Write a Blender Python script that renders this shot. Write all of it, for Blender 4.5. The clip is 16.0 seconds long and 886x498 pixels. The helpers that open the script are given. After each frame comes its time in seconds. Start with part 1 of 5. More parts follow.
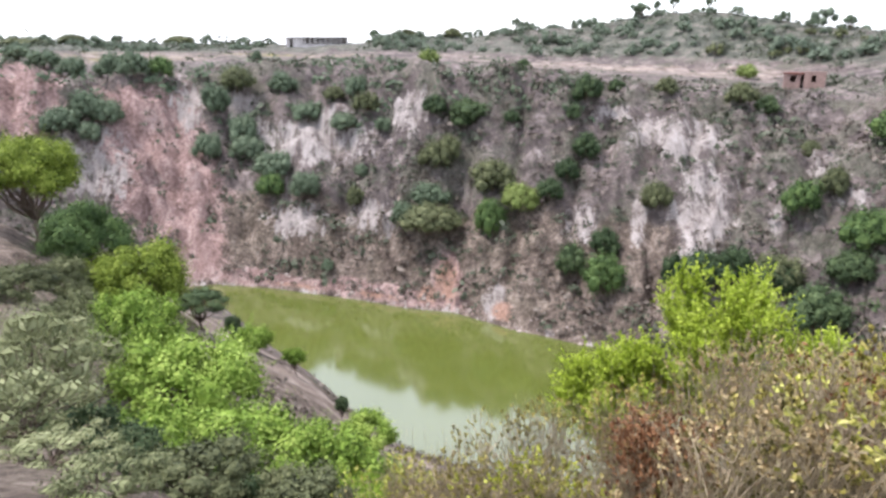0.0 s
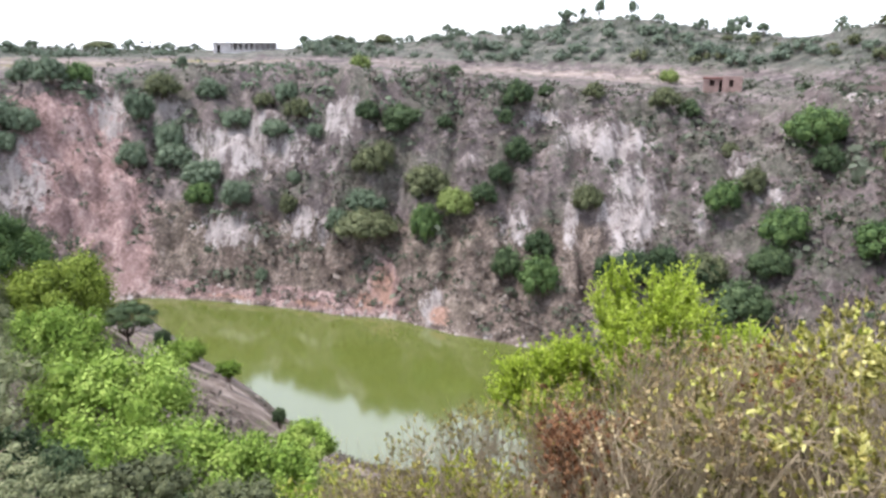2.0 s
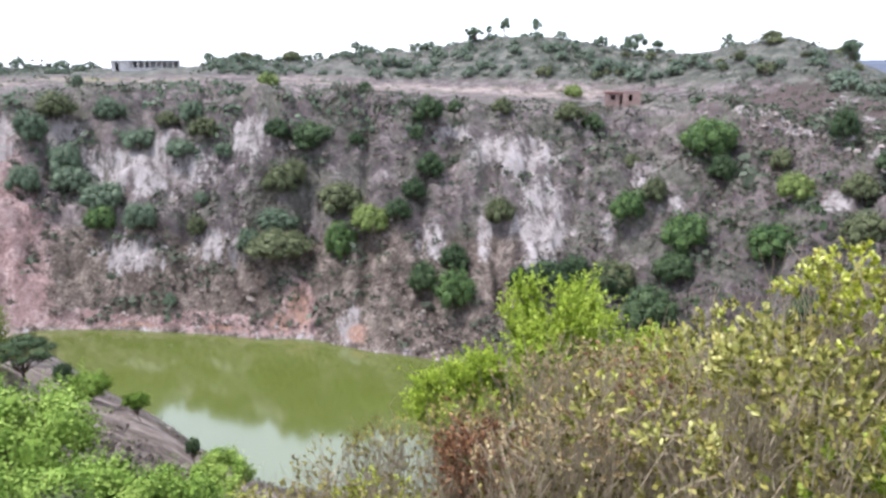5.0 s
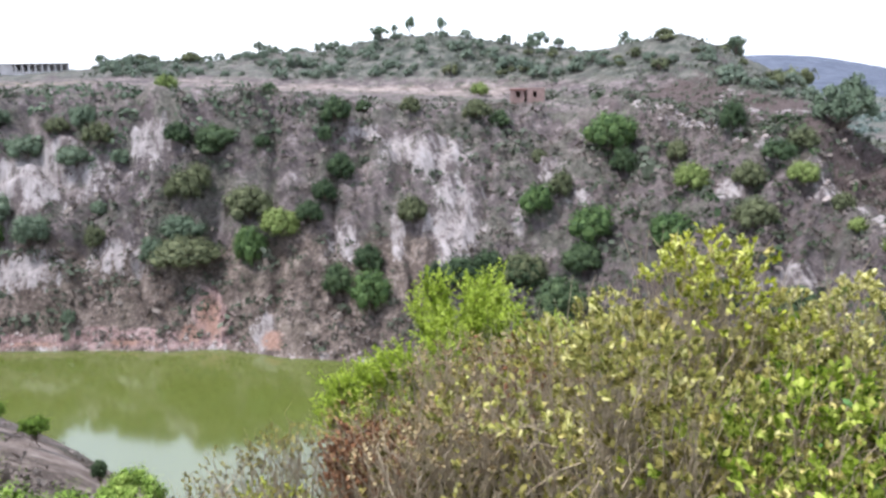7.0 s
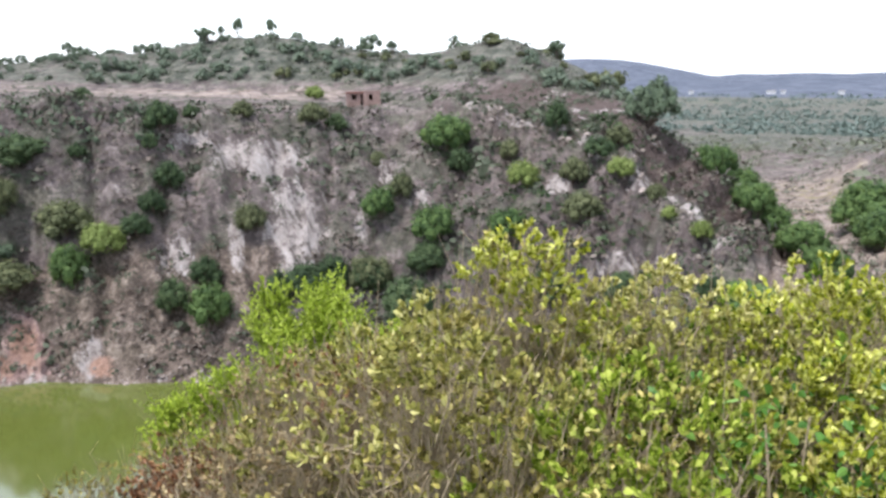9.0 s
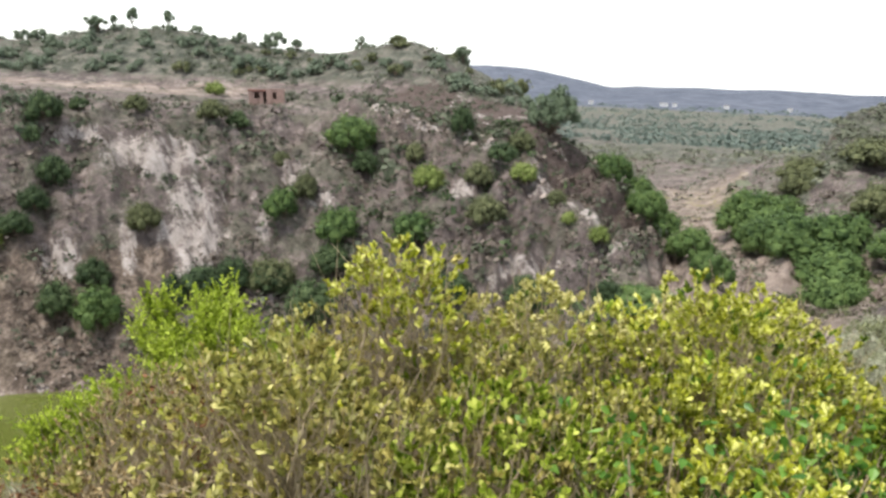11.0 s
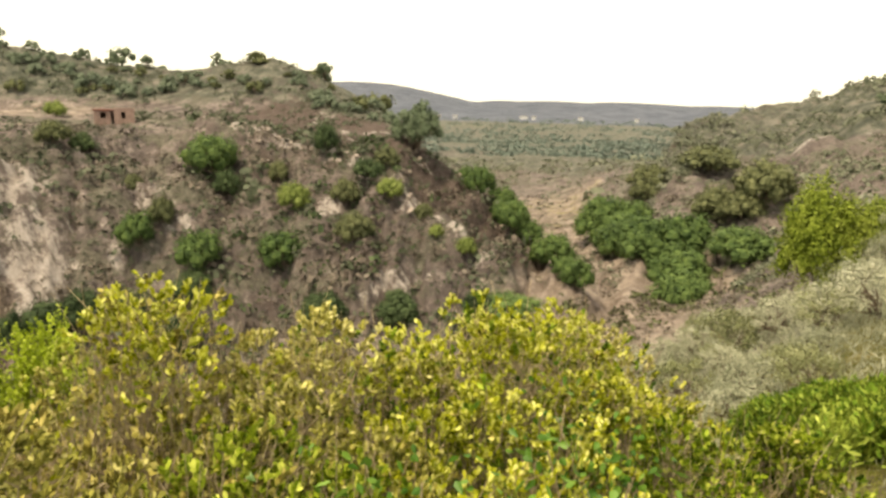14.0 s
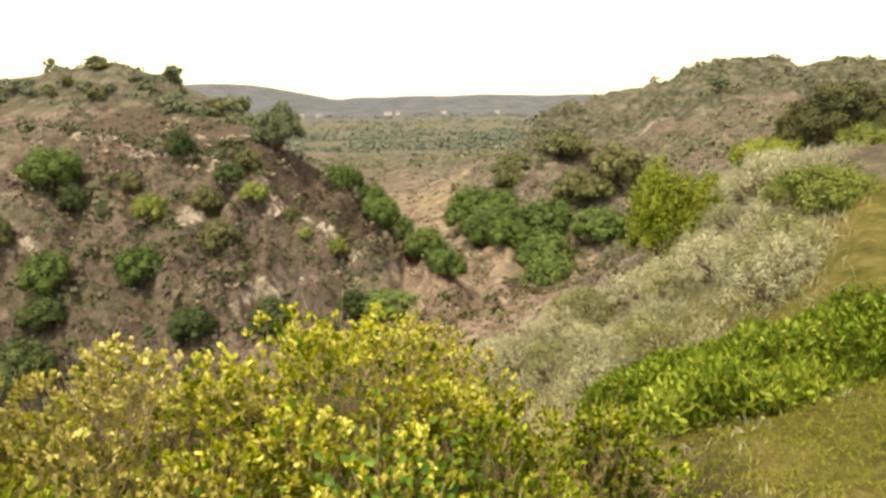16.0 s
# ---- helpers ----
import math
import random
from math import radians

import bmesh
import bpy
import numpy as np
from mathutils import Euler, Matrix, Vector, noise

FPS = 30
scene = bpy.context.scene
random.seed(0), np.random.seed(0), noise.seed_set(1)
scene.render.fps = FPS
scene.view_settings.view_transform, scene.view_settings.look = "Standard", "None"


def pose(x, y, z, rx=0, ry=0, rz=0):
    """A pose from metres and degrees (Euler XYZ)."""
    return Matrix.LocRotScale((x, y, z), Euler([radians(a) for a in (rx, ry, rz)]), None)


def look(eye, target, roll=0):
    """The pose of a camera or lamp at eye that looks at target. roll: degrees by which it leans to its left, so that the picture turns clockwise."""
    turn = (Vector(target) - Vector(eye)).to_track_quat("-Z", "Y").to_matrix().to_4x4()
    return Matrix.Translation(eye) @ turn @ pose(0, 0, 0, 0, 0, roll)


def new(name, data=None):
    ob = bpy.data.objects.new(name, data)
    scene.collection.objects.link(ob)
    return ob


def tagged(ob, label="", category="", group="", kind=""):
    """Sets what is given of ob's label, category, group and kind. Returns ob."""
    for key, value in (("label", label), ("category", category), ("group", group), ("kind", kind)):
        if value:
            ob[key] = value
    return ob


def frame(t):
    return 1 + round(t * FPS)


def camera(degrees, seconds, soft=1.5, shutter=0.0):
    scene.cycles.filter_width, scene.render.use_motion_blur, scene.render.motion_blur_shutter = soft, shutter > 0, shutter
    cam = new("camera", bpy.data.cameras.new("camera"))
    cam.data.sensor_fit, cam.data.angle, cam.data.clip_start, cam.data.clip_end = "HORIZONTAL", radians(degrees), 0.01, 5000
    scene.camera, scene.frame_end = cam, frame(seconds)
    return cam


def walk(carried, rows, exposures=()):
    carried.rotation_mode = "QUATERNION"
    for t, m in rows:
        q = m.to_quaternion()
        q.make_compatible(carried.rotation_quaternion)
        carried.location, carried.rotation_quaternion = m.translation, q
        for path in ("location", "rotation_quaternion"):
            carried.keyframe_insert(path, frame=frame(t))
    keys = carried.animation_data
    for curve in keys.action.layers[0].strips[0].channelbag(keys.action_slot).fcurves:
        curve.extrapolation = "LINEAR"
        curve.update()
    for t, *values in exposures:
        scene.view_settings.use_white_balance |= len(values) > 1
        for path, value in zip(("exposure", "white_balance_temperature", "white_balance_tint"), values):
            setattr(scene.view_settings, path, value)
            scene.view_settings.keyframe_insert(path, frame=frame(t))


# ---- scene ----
# ---------------------------------------------------------------- camera
cam = camera(64.8, 16.0, soft=2.85)
PATH = (
    (0.0, -0.000, -0.000, 0.000, 73.00, -0.00, -0.00),
    (0.5, 0.011, 0.011, -0.005, 73.26, 0.03, -0.40),
    (1.0, 0.023, 0.012, -0.014, 73.16, -0.03, -1.73),
    (1.5, 0.067, 0.019, -0.012, 73.06, 0.02, -3.91),
    (2.0, 0.078, 0.009, -0.005, 73.44, -0.12, -5.38),
    (2.5, 0.096, -0.016, 0.002, 73.45, 0.43, -6.33),
    (3.0, 0.110, -0.031, 0.005, 73.79, 0.48, -7.86),
    (3.5, 0.125, -0.035, 0.010, 73.97, 0.41, -9.52),
    (5.8, 0.322, -0.099, 0.017, 74.96, -0.10, -14.72),
    (6.0, 0.345, -0.104, 0.017, 74.74, -0.13, -15.55),
    (6.5, 0.407, -0.107, 0.012, 74.73, 0.21, -17.61),
    (7.0, 0.477, -0.089, 0.000, 74.61, 0.66, -19.82),
    (7.5, 0.557, -0.058, -0.021, 74.40, 1.02, -23.46),
    (8.0, 0.630, -0.022, -0.038, 74.32, 0.81, -26.61),
    (8.5, 0.690, 0.014, -0.049, 74.30, 0.51, -29.85),
    (9.0, 0.736, 0.041, -0.058, 74.74, 0.51, -32.85),
    (9.5, 0.769, 0.061, -0.067, 74.55, 0.37, -35.36),
    (9.7, 0.790, 0.066, -0.066, 74.62, 0.22, -35.82),
    (11.8, 1.070, 0.097, -0.011, 74.92, -2.72, -41.70),
    (12.0, 1.094, 0.096, -0.007, 74.75, -2.77, -41.68),
    (12.5, 1.150, 0.076, -0.010, 74.05, -2.21, -43.58),
    (13.0, 1.211, 0.030, -0.003, 74.20, -0.93, -46.91),
    (13.5, 1.310, -0.045, 0.001, 75.10, -0.08, -49.63),
    (14.0, 1.436, -0.117, -0.004, 76.58, -1.50, -50.91),
    (14.5, 1.556, -0.209, 0.010, 76.99, -0.90, -53.25),
    (15.0, 1.635, -0.253, 0.014, 76.97, -0.55, -56.05),
    (15.5, 1.679, -0.293, 0.018, 76.67, 0.32, -59.40),
    (16.0, 1.733, -0.302, 0.018, 76.38, 0.55, -61.91),
)
walk(cam, [(t, pose(x, y, z, rx, ry, rz)) for t, x, y, z, rx, ry, rz in PATH],
     exposures=((0.0, 0.42, 6150, 16), (6.0, 0.34, 5750, 15.5), (9.5, 0.19, 6150, 12), (12.5, 0.04, 7700, 7), (16.0, 0.16, 10900, 6)))

# ---------------------------------------------------------------- sky and sun: a bright overcast day
world = bpy.data.worlds.new("overcast_sky")
scene.world = world
world.use_nodes = True
wt = world.node_tree
wt.nodes.clear()
SUN_UP, SUN_TURN = radians(66), radians(280)
sky = wt.nodes.new("ShaderNodeTexSky")
sky.sky_type, sky.sun_disc, sky.sun_elevation, sky.sun_rotation = "NISHITA", False, SUN_UP, SUN_TURN
sky_light = wt.nodes.new("ShaderNodeBackground")
sky_light.inputs["Strength"].default_value = 0.10
wt.links.new(sky.outputs[0], sky_light.inputs["Color"])
cloud_pos = wt.nodes.new("ShaderNodeTexCoord")
cloud = wt.nodes.new("ShaderNodeTexNoise")
cloud.inputs["Scale"].default_value, cloud.inputs["Detail"].default_value = 1.6, 5.0
cloud_tone = wt.nodes.new("ShaderNodeValToRGB")
cloud_tone.color_ramp.elements[0].position, cloud_tone.color_ramp.elements[0].color = 0.25, (0.88, 0.93, 1.0, 1)
cloud_tone.color_ramp.elements[1].position, cloud_tone.color_ramp.elements[1].color = 0.75, (1.0, 1.0, 1.0, 1)
wt.links.new(cloud_pos.outputs["Generated"], cloud.inputs["Vector"])
wt.links.new(cloud.outputs["Fac"], cloud_tone.inputs["Fac"])
cloud_light = wt.nodes.new("ShaderNodeBackground")
wt.links.new(cloud_tone.outputs[0], cloud_light.inputs["Color"])
up = wt.nodes.new("ShaderNodeSeparateXYZ")
wt.links.new(cloud_pos.outputs["Generated"], up.inputs[0])
overhead = wt.nodes.new("ShaderNodeMapRange")  # an overcast sky is about twice as bright overhead as at the horizon
for socket, value in zip(("From Min", "From Max", "To Min", "To Max"), (0.0, 1.0, 1.16, 1.2)):
    overhead.inputs[socket].default_value = value
wt.links.new(up.outputs["Z"], overhead.inputs["Value"])
wt.links.new(overhead.outputs["Result"], cloud_light.inputs["Strength"])
both = wt.nodes.new("ShaderNodeAddShader")
wt.links.new(sky_light.outputs[0], both.inputs[0])
wt.links.new(cloud_light.outputs[0], both.inputs[1])
world_out = wt.nodes.new("ShaderNodeOutputWorld")
wt.links.new(both.outputs[0], world_out.inputs["Surface"])

sun = new("sun", bpy.data.lights.new("sun", "SUN"))
sun.data.energy, sun.data.angle, sun.data.color = 5.0, radians(8), (1.0, 0.955, 0.90)
sun.matrix_world = look((-70, 12, 160), (0, 0, 0))


# ---------------------------------------------------------------- materials
def node_material(name):
    m = bpy.data.materials.new(name)
    m.use_nodes = True
    m.node_tree.nodes.clear()
    return m, m.node_tree


def link(tree, a, b):
    tree.links.new(a, b)


def noise_node(tree, scale, detail=5.0, vector=None, rough=0.6):
    n = tree.nodes.new("ShaderNodeTexNoise")
    n.inputs["Scale"].default_value, n.inputs["Detail"].default_value, n.inputs["Roughness"].default_value = scale, detail, rough
    if vector is not None:
        link(tree, vector, n.inputs["Vector"])
    return n.outputs["Fac"]


def ramp(tree, value, *stops):
    n = tree.nodes.new("ShaderNodeValToRGB")
    while len(n.color_ramp.elements) < len(stops):
        n.color_ramp.elements.new(0.5)
    for e, (p, c) in zip(n.color_ramp.elements, stops):
        e.position, e.color = p, (*c, 1)
    link(tree, value, n.inputs["Fac"])
    return n.outputs["Color"]


def maths(tree, op, a, b):
    n = tree.nodes.new("ShaderNodeMath")
    n.operation = op
    for s, v in zip(n.inputs, (a, b)):
        if isinstance(v, (int, float)):
            s.default_value = v
        else:
            link(tree, v, s)
    return n.outputs[0]


def edge(tree, value, lo, hi):
    n = tree.nodes.new("ShaderNodeMapRange")
    n.interpolation_type = "SMOOTHSTEP"
    n.inputs["From Min"].default_value, n.inputs["From Max"].default_value = lo, hi
    link(tree, value, n.inputs["Value"])
    return n.outputs["Result"]


def blend(tree, fac, a, b, mode="MIX"):
    n = tree.nodes.new("ShaderNodeMix")
    n.data_type, n.blend_type = "RGBA", mode
    for s, v in ((n.inputs["Factor"], fac), (n.inputs[6], a), (n.inputs[7], b)):
        if isinstance(v, (int, float)):
            s.default_value = v
        elif isinstance(v, tuple):
            s.default_value = (*v, 1)
        else:
            link(tree, v, s)
    return n.outputs[2]


def surface(tree, colour, rough=0.9, bump=None, strength=0.5, distance=0.1, specular=0.2):
    b = tree.nodes.new("ShaderNodeBsdfPrincipled")
    b.inputs["Roughness"].default_value, b.inputs["Specular IOR Level"].default_value = rough, specular
    link(tree, colour, b.inputs["Base Color"])
    if bump is not None:
        n = tree.nodes.new("ShaderNodeBump")
        n.inputs["Strength"].default_value, n.inputs["Distance"].default_value = strength, distance
        link(tree, bump, n.inputs["Height"])
        link(tree, n.outputs[0], b.inputs["Normal"])
    out = tree.nodes.new("ShaderNodeOutputMaterial")
    link(tree, b.outputs[0], out.inputs["Surface"])
    return b, out


def leaf_material(name, dark, mid, light, through_leaf=0.35, rough=0.55, vary=0.4, gloss=0.06):
    m, t = node_material(name)
    geo, ob = t.nodes.new("ShaderNodeNewGeometry"), t.nodes.new("ShaderNodeObjectInfo")
    patch = maths(t, "SUBTRACT", maths(t, "MULTIPLY", noise_node(t, 0.9, 3.0, geo.outputs["Position"]), 1.8), 0.4)
    pick = maths(t, "ADD", maths(t, "MULTIPLY", geo.outputs["Random Per Island"], vary), maths(t, "MULTIPLY", ob.outputs["Random"], 0.2))
    pick = maths(t, "ADD", pick, maths(t, "MULTIPLY", patch, 0.8 - vary))
    colour = ramp(t, pick, (0.2, dark), (0.5, mid), (0.85, light))
    b, out = surface(t, colour, rough, specular=gloss)
    tr = t.nodes.new("ShaderNodeBsdfTranslucent")
    link(t, colour, tr.inputs["Color"])
    mix = t.nodes.new("ShaderNodeMixShader")
    mix.inputs[0].default_value = through_leaf
    link(t, b.outputs[0], mix.inputs[1])
    link(t, tr.outputs[0], mix.inputs[2])
    link(t, mix.outputs[0], out.inputs["Surface"])
    return m


def bark_material(name, dark, light, scale=14.0):
    m, t = node_material(name)
    geo = t.nodes.new("ShaderNodeNewGeometry")
    n = noise_node(t, scale, 6.0, geo.outputs["Position"])
    surface(t, ramp(t, n, (0.3, dark), (0.7, light)), 0.9, n, 0.6, 0.02)
    return m


def plain_material(name, dark, light, scale=3.0, rough=0.9, bump=0.4):
    m, t = node_material(name)
    geo = t.nodes.new("ShaderNodeNewGeometry")
    fine, broad = noise_node(t, scale * 7, 5.0, geo.outputs["Position"]), noise_node(t, scale, 4.0, geo.outputs["Position"])
    colour = ramp(t, maths(t, "ADD", maths(t, "MULTIPLY", broad, 0.65), maths(t, "MULTIPLY", fine, 0.35)), (0.35, dark), (0.65, light))
    surface(t, colour, rough, fine, bump, 0.03)
    return m


def ground_material():
    m, t = node_material("scrubland_soil")
    geo = t.nodes.new("ShaderNodeNewGeometry")
    pos = geo.outputs["Position"]
    fine, mid, broad = noise_node(t, 1.9, 8.0, pos, 0.72), noise_node(t, 0.34, 8.0, pos, 0.68), noise_node(t, 0.055, 6.0, pos)
    grit, film = noise_node(t, 9.0, 5.0, pos, 0.75), noise_node(t, 0.16, 9.0, pos, 0.7)
    squash = t.nodes.new("ShaderNodeMapping")
    squash.inputs["Scale"].default_value = (1.0, 0.55, 0.42)
    squash.inputs["Rotation"].default_value = (0.0, radians(16), 0.0)
    link(t, pos, squash.inputs["Vector"])
    streak = noise_node(t, 0.5, 7.0, squash.outputs[0], 0.74)

    drip_map = t.nodes.new("ShaderNodeMapping")
    drip_map.inputs["Scale"].default_value = (1.3, 0.45, 0.13)
    link(t, pos, drip_map.inputs["Vector"])
    drip = noise_node(t, 0.7, 6.0, drip_map.outputs[0], 0.7)

    def mask(name, spread=0.9, lo=0.4, hi=0.68, grain=None):
        a = t.nodes.new("ShaderNodeAttribute")
        a.attribute_name = name
        rough_edge = maths(t, "ADD", maths(t, "MULTIPLY", grain or streak, 0.5), maths(t, "ADD", maths(t, "MULTIPLY", mid, 0.3), maths(t, "MULTIPLY", fine, 0.2)))
        ragged = maths(t, "MULTIPLY", maths(t, "SUBTRACT", rough_edge, 0.5), spread * 3.4)
        return edge(t, maths(t, "ADD", a.outputs["Fac"], ragged), lo, hi)

    soil = ramp(t, maths(t, "ADD", maths(t, "MULTIPLY", mid, 0.5), maths(t, "ADD", maths(t, "MULTIPLY", fine, 0.35), maths(t, "MULTIPLY", streak, 0.15))),
                (0.39, (0.03, 0.024, 0.021)), (0.5, (0.118, 0.095, 0.086)), (0.6, (0.335, 0.28, 0.255)))
    tone = ramp(t, broad, (0.4, (0.118, 0.10, 0.098)), (0.6, (0.195, 0.158, 0.145)))
    colour = blend(t, 0.35, soil, tone)
    colour = blend(t, maths(t, "MULTIPLY", edge(t, film, 0.47, 0.6), 0.6), colour, ramp(t, fine, (0.3, (0.055, 0.058, 0.04)), (0.5, (0.115, 0.115, 0.082)), (0.7, (0.19, 0.185, 0.14))))
    colour = blend(t, maths(t, "MULTIPLY", mask("apron", 0.8), 0.75), colour, ramp(t, maths(t, "ADD", maths(t, "MULTIPLY", fine, 0.5), maths(t, "MULTIPLY", mid, 0.5)), (0.39, (0.042, 0.03, 0.021)), (0.5, (0.145, 0.111, 0.086)), (0.61, (0.34, 0.272, 0.215))))
    colour = blend(t, mask("red", 0.6, 0.38, 0.6), colour, ramp(t, maths(t, "ADD", maths(t, "MULTIPLY", fine, 0.5), maths(t, "MULTIPLY", streak, 0.5)), (0.38, (0.115, 0.074, 0.064)), (0.5, (0.275, 0.183, 0.162)), (0.62, (0.45, 0.345, 0.31))))
    # dark brown of the verge's earth; on the spur it paints in shade
    colour = blend(t, mask("umber_shade", 0.7), colour, ramp(t, fine, (0.3, (0.05, 0.037, 0.032)), (0.55, (0.10, 0.076, 0.067)), (0.75, (0.18, 0.142, 0.125))))
    colour = blend(t, mask("pale", 1.15, 0.4, 0.7, drip), colour, ramp(t, maths(t, "ADD", maths(t, "MULTIPLY", fine, 0.4), maths(t, "MULTIPLY", drip, 0.6)), (0.37, (0.15, 0.124, 0.112)), (0.49, (0.28, 0.244, 0.223)), (0.64, (0.42, 0.378, 0.35))))
    colour = blend(t, mask("orange", 0.5, 0.4, 0.6), colour, ramp(t, fine, (0.3, (0.20, 0.115, 0.083)), (0.55, (0.33, 0.205, 0.152)), (0.75, (0.43, 0.31, 0.24))))
    colour = blend(t, mask("sand", 0.45, 0.3, 0.75), colour, ramp(t, mid, (0.36, (0.17, 0.13, 0.105)), (0.5, (0.27, 0.215, 0.18)), (0.64, (0.37, 0.31, 0.265))))
    colour = blend(t, mask("grass", 0.9), colour, ramp(t, fine, (0.3, (0.07, 0.075, 0.018)), (0.5, (0.165, 0.155, 0.05)), (0.72, (0.30, 0.245, 0.115))))
    colour = blend(t, mask("wood", 0.9), colour, ramp(t, mid, (0.38, (0.05, 0.056, 0.044)), (0.5, (0.095, 0.098, 0.078)), (0.62, (0.175, 0.16, 0.135))))
    # blue-grey of the far mountains: distance haze painted into the soil colour
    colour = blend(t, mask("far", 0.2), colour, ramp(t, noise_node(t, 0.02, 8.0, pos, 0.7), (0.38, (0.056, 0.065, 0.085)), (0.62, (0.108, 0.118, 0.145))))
    colour = blend(t, 0.4, colour, ramp(t, grit, (0.32, (0.25, 0.25, 0.25)), (0.68, (0.78, 0.78, 0.78))), "OVERLAY")
    surface(t, colour, 0.95, maths(t, "ADD", maths(t, "ADD", fine, mid), maths(t, "MULTIPLY", grit, 0.3)), 0.9, 0.5, 0.1)
    return m


def water_material():
    m, t = node_material("murky_green_water")
    geo = t.nodes.new("ShaderNodeNewGeometry")
    n = noise_node(t, 0.05, 3.0, geo.outputs["Position"])
    ripple = noise_node(t, 1.6, 3.0, geo.outputs["Position"])
    colour = ramp(t, n, (0.3, (0.072, 0.088, 0.016)), (0.7, (0.092, 0.106, 0.024)))
    b, out = surface(t, colour, 0.08, ripple, 0.05, 0.02, 1.0)
    b.inputs["IOR"].default_value = 1.8
    return m


SOIL, WATER = ground_material(), water_material()
LEAF_BRIGHT = leaf_material("bright_green_leaf", (0.024, 0.045, 0.006), (0.135, 0.215, 0.03), (0.39, 0.49, 0.115), 0.1, vary=0.3)
LEAF_SPRING = leaf_material("spring_green_leaf", (0.03, 0.048, 0.007), (0.155, 0.205, 0.028), (0.37, 0.43, 0.095), 0.1, vary=0.3)
LEAF_LIME = leaf_material("lime_feathery_leaf", (0.12, 0.18, 0.012), (0.335, 0.42, 0.042), (0.55, 0.62, 0.15), 0.25, vary=0.35)
LEAF_DARK = leaf_material("dark_green_leaf", (0.022, 0.036, 0.018), (0.048, 0.072, 0.032), (0.10, 0.135, 0.06), 0.08, vary=0.3)
LEAF_GREEN = leaf_material("mid_green_leaf", (0.028, 0.05, 0.02), (0.068, 0.11, 0.036), (0.145, 0.205, 0.065), 0.1, vary=0.25)
LEAF_STRAW_GREEN = leaf_material("yellowish_bush_leaf", (0.075, 0.10, 0.03), (0.14, 0.18, 0.05), (0.23, 0.27, 0.09), 0.1, vary=0.25)
LEAF_OLIVE = leaf_material("dusty_olive_leaf", (0.04, 0.047, 0.024), (0.09, 0.10, 0.048), (0.175, 0.185, 0.09), 0.08, vary=0.3)
LEAF_YELLOW = leaf_material("yellow_green_leaf", (0.09, 0.115, 0.009), (0.38, 0.395, 0.034), (0.76, 0.75, 0.27), 0.2, vary=0.55)
LEAF_HALF = leaf_material("greenish_yellow_leaf", (0.03, 0.06, 0.005), (0.19, 0.25, 0.02), (0.54, 0.57, 0.13), 0.18, vary=0.55)
LEAF_KHAKI = leaf_material("dull_khaki_leaf", (0.10, 0.10, 0.022), (0.37, 0.35, 0.085), (0.74, 0.68, 0.33), 0.2, vary=0.55)
LEAF_SHRUB = leaf_material("broad_green_leaf", (0.02, 0.045, 0.005), (0.13, 0.205, 0.018), (0.35, 0.43, 0.06), 0.15, vary=0.6)
LEAF_DEAD = leaf_material("withered_brown_leaf", (0.04, 0.018, 0.008), (0.155, 0.07, 0.032), (0.33, 0.18, 0.09), 0.1, vary=0.6)
LEAF_TAN = leaf_material("faded_pink_tan_leaf", (0.11, 0.072, 0.032), (0.38, 0.285, 0.145), (0.64, 0.53, 0.29), 0.12, vary=0.6)
LEAF_GREY = leaf_material("grey_green_leaf", (0.06, 0.07, 0.034), (0.165, 0.18, 0.085), (0.31, 0.32, 0.175), 0.06, vary=0.28)
LEAF_SAGE = leaf_material("pale_sage_leaf", (0.17, 0.185, 0.12), (0.33, 0.34, 0.235), (0.52, 0.51, 0.39), 0.2, vary=0.4)
LEAF_COVER = leaf_material("fresh_ground_leaf", (0.010, 0.034, 0.006), (0.115, 0.195, 0.022), (0.46, 0.52, 0.12), 0.12, vary=0.4)
LEAF_OLIVE_BROWN = leaf_material("olive_brown_leaf", (0.06, 0.052, 0.016), (0.14, 0.12, 0.038), (0.27, 0.23, 0.08), 0.15, vary=0.6)
LEAF_BROAD = leaf_material("glossy_broad_leaf", (0.03, 0.085, 0.012), (0.075, 0.165, 0.022), (0.17, 0.29, 0.05), 0.2, 0.4, 0.5, 0.2)
BRUSH_DRY = leaf_material("dry_brush", (0.06, 0.048, 0.038), (0.12, 0.10, 0.082), (0.24, 0.205, 0.17), 0.05, vary=0.4)
BRUSH_GREEN = leaf_material("green_brush", (0.045, 0.054, 0.034), (0.082, 0.094, 0.062), (0.14, 0.152, 0.105), 0.05, vary=0.3)
# paler and greyer than near leaves: haze put into the hill bushes' colour
LEAF_HILL = leaf_material("haze_tinted_hill_leaf", (0.065, 0.085, 0.06), (0.108, 0.135, 0.092), (0.17, 0.20, 0.135), 0.05, vary=0.25)
# olive scrub across the valley, its haze mixed into the leaf colour
LEAF_HAZE = leaf_material("hazy_olive_scrub_leaf", (0.075, 0.085, 0.058), (0.14, 0.15, 0.105), (0.22, 0.23, 0.165), 0.05, vary=0.3)
# dusty grey-green; for the skyline and rim trees it also paints in haze
LEAF_TEAL = leaf_material("dusty_haze_tinted_leaf", (0.05, 0.07, 0.042), (0.10, 0.132, 0.08), (0.18, 0.22, 0.14), 0.08, vary=0.3)
# scrub of the far plain, with the blue of distance haze in its colour
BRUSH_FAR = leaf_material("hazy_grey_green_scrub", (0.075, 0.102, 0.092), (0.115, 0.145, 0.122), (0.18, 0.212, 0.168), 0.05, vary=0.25)
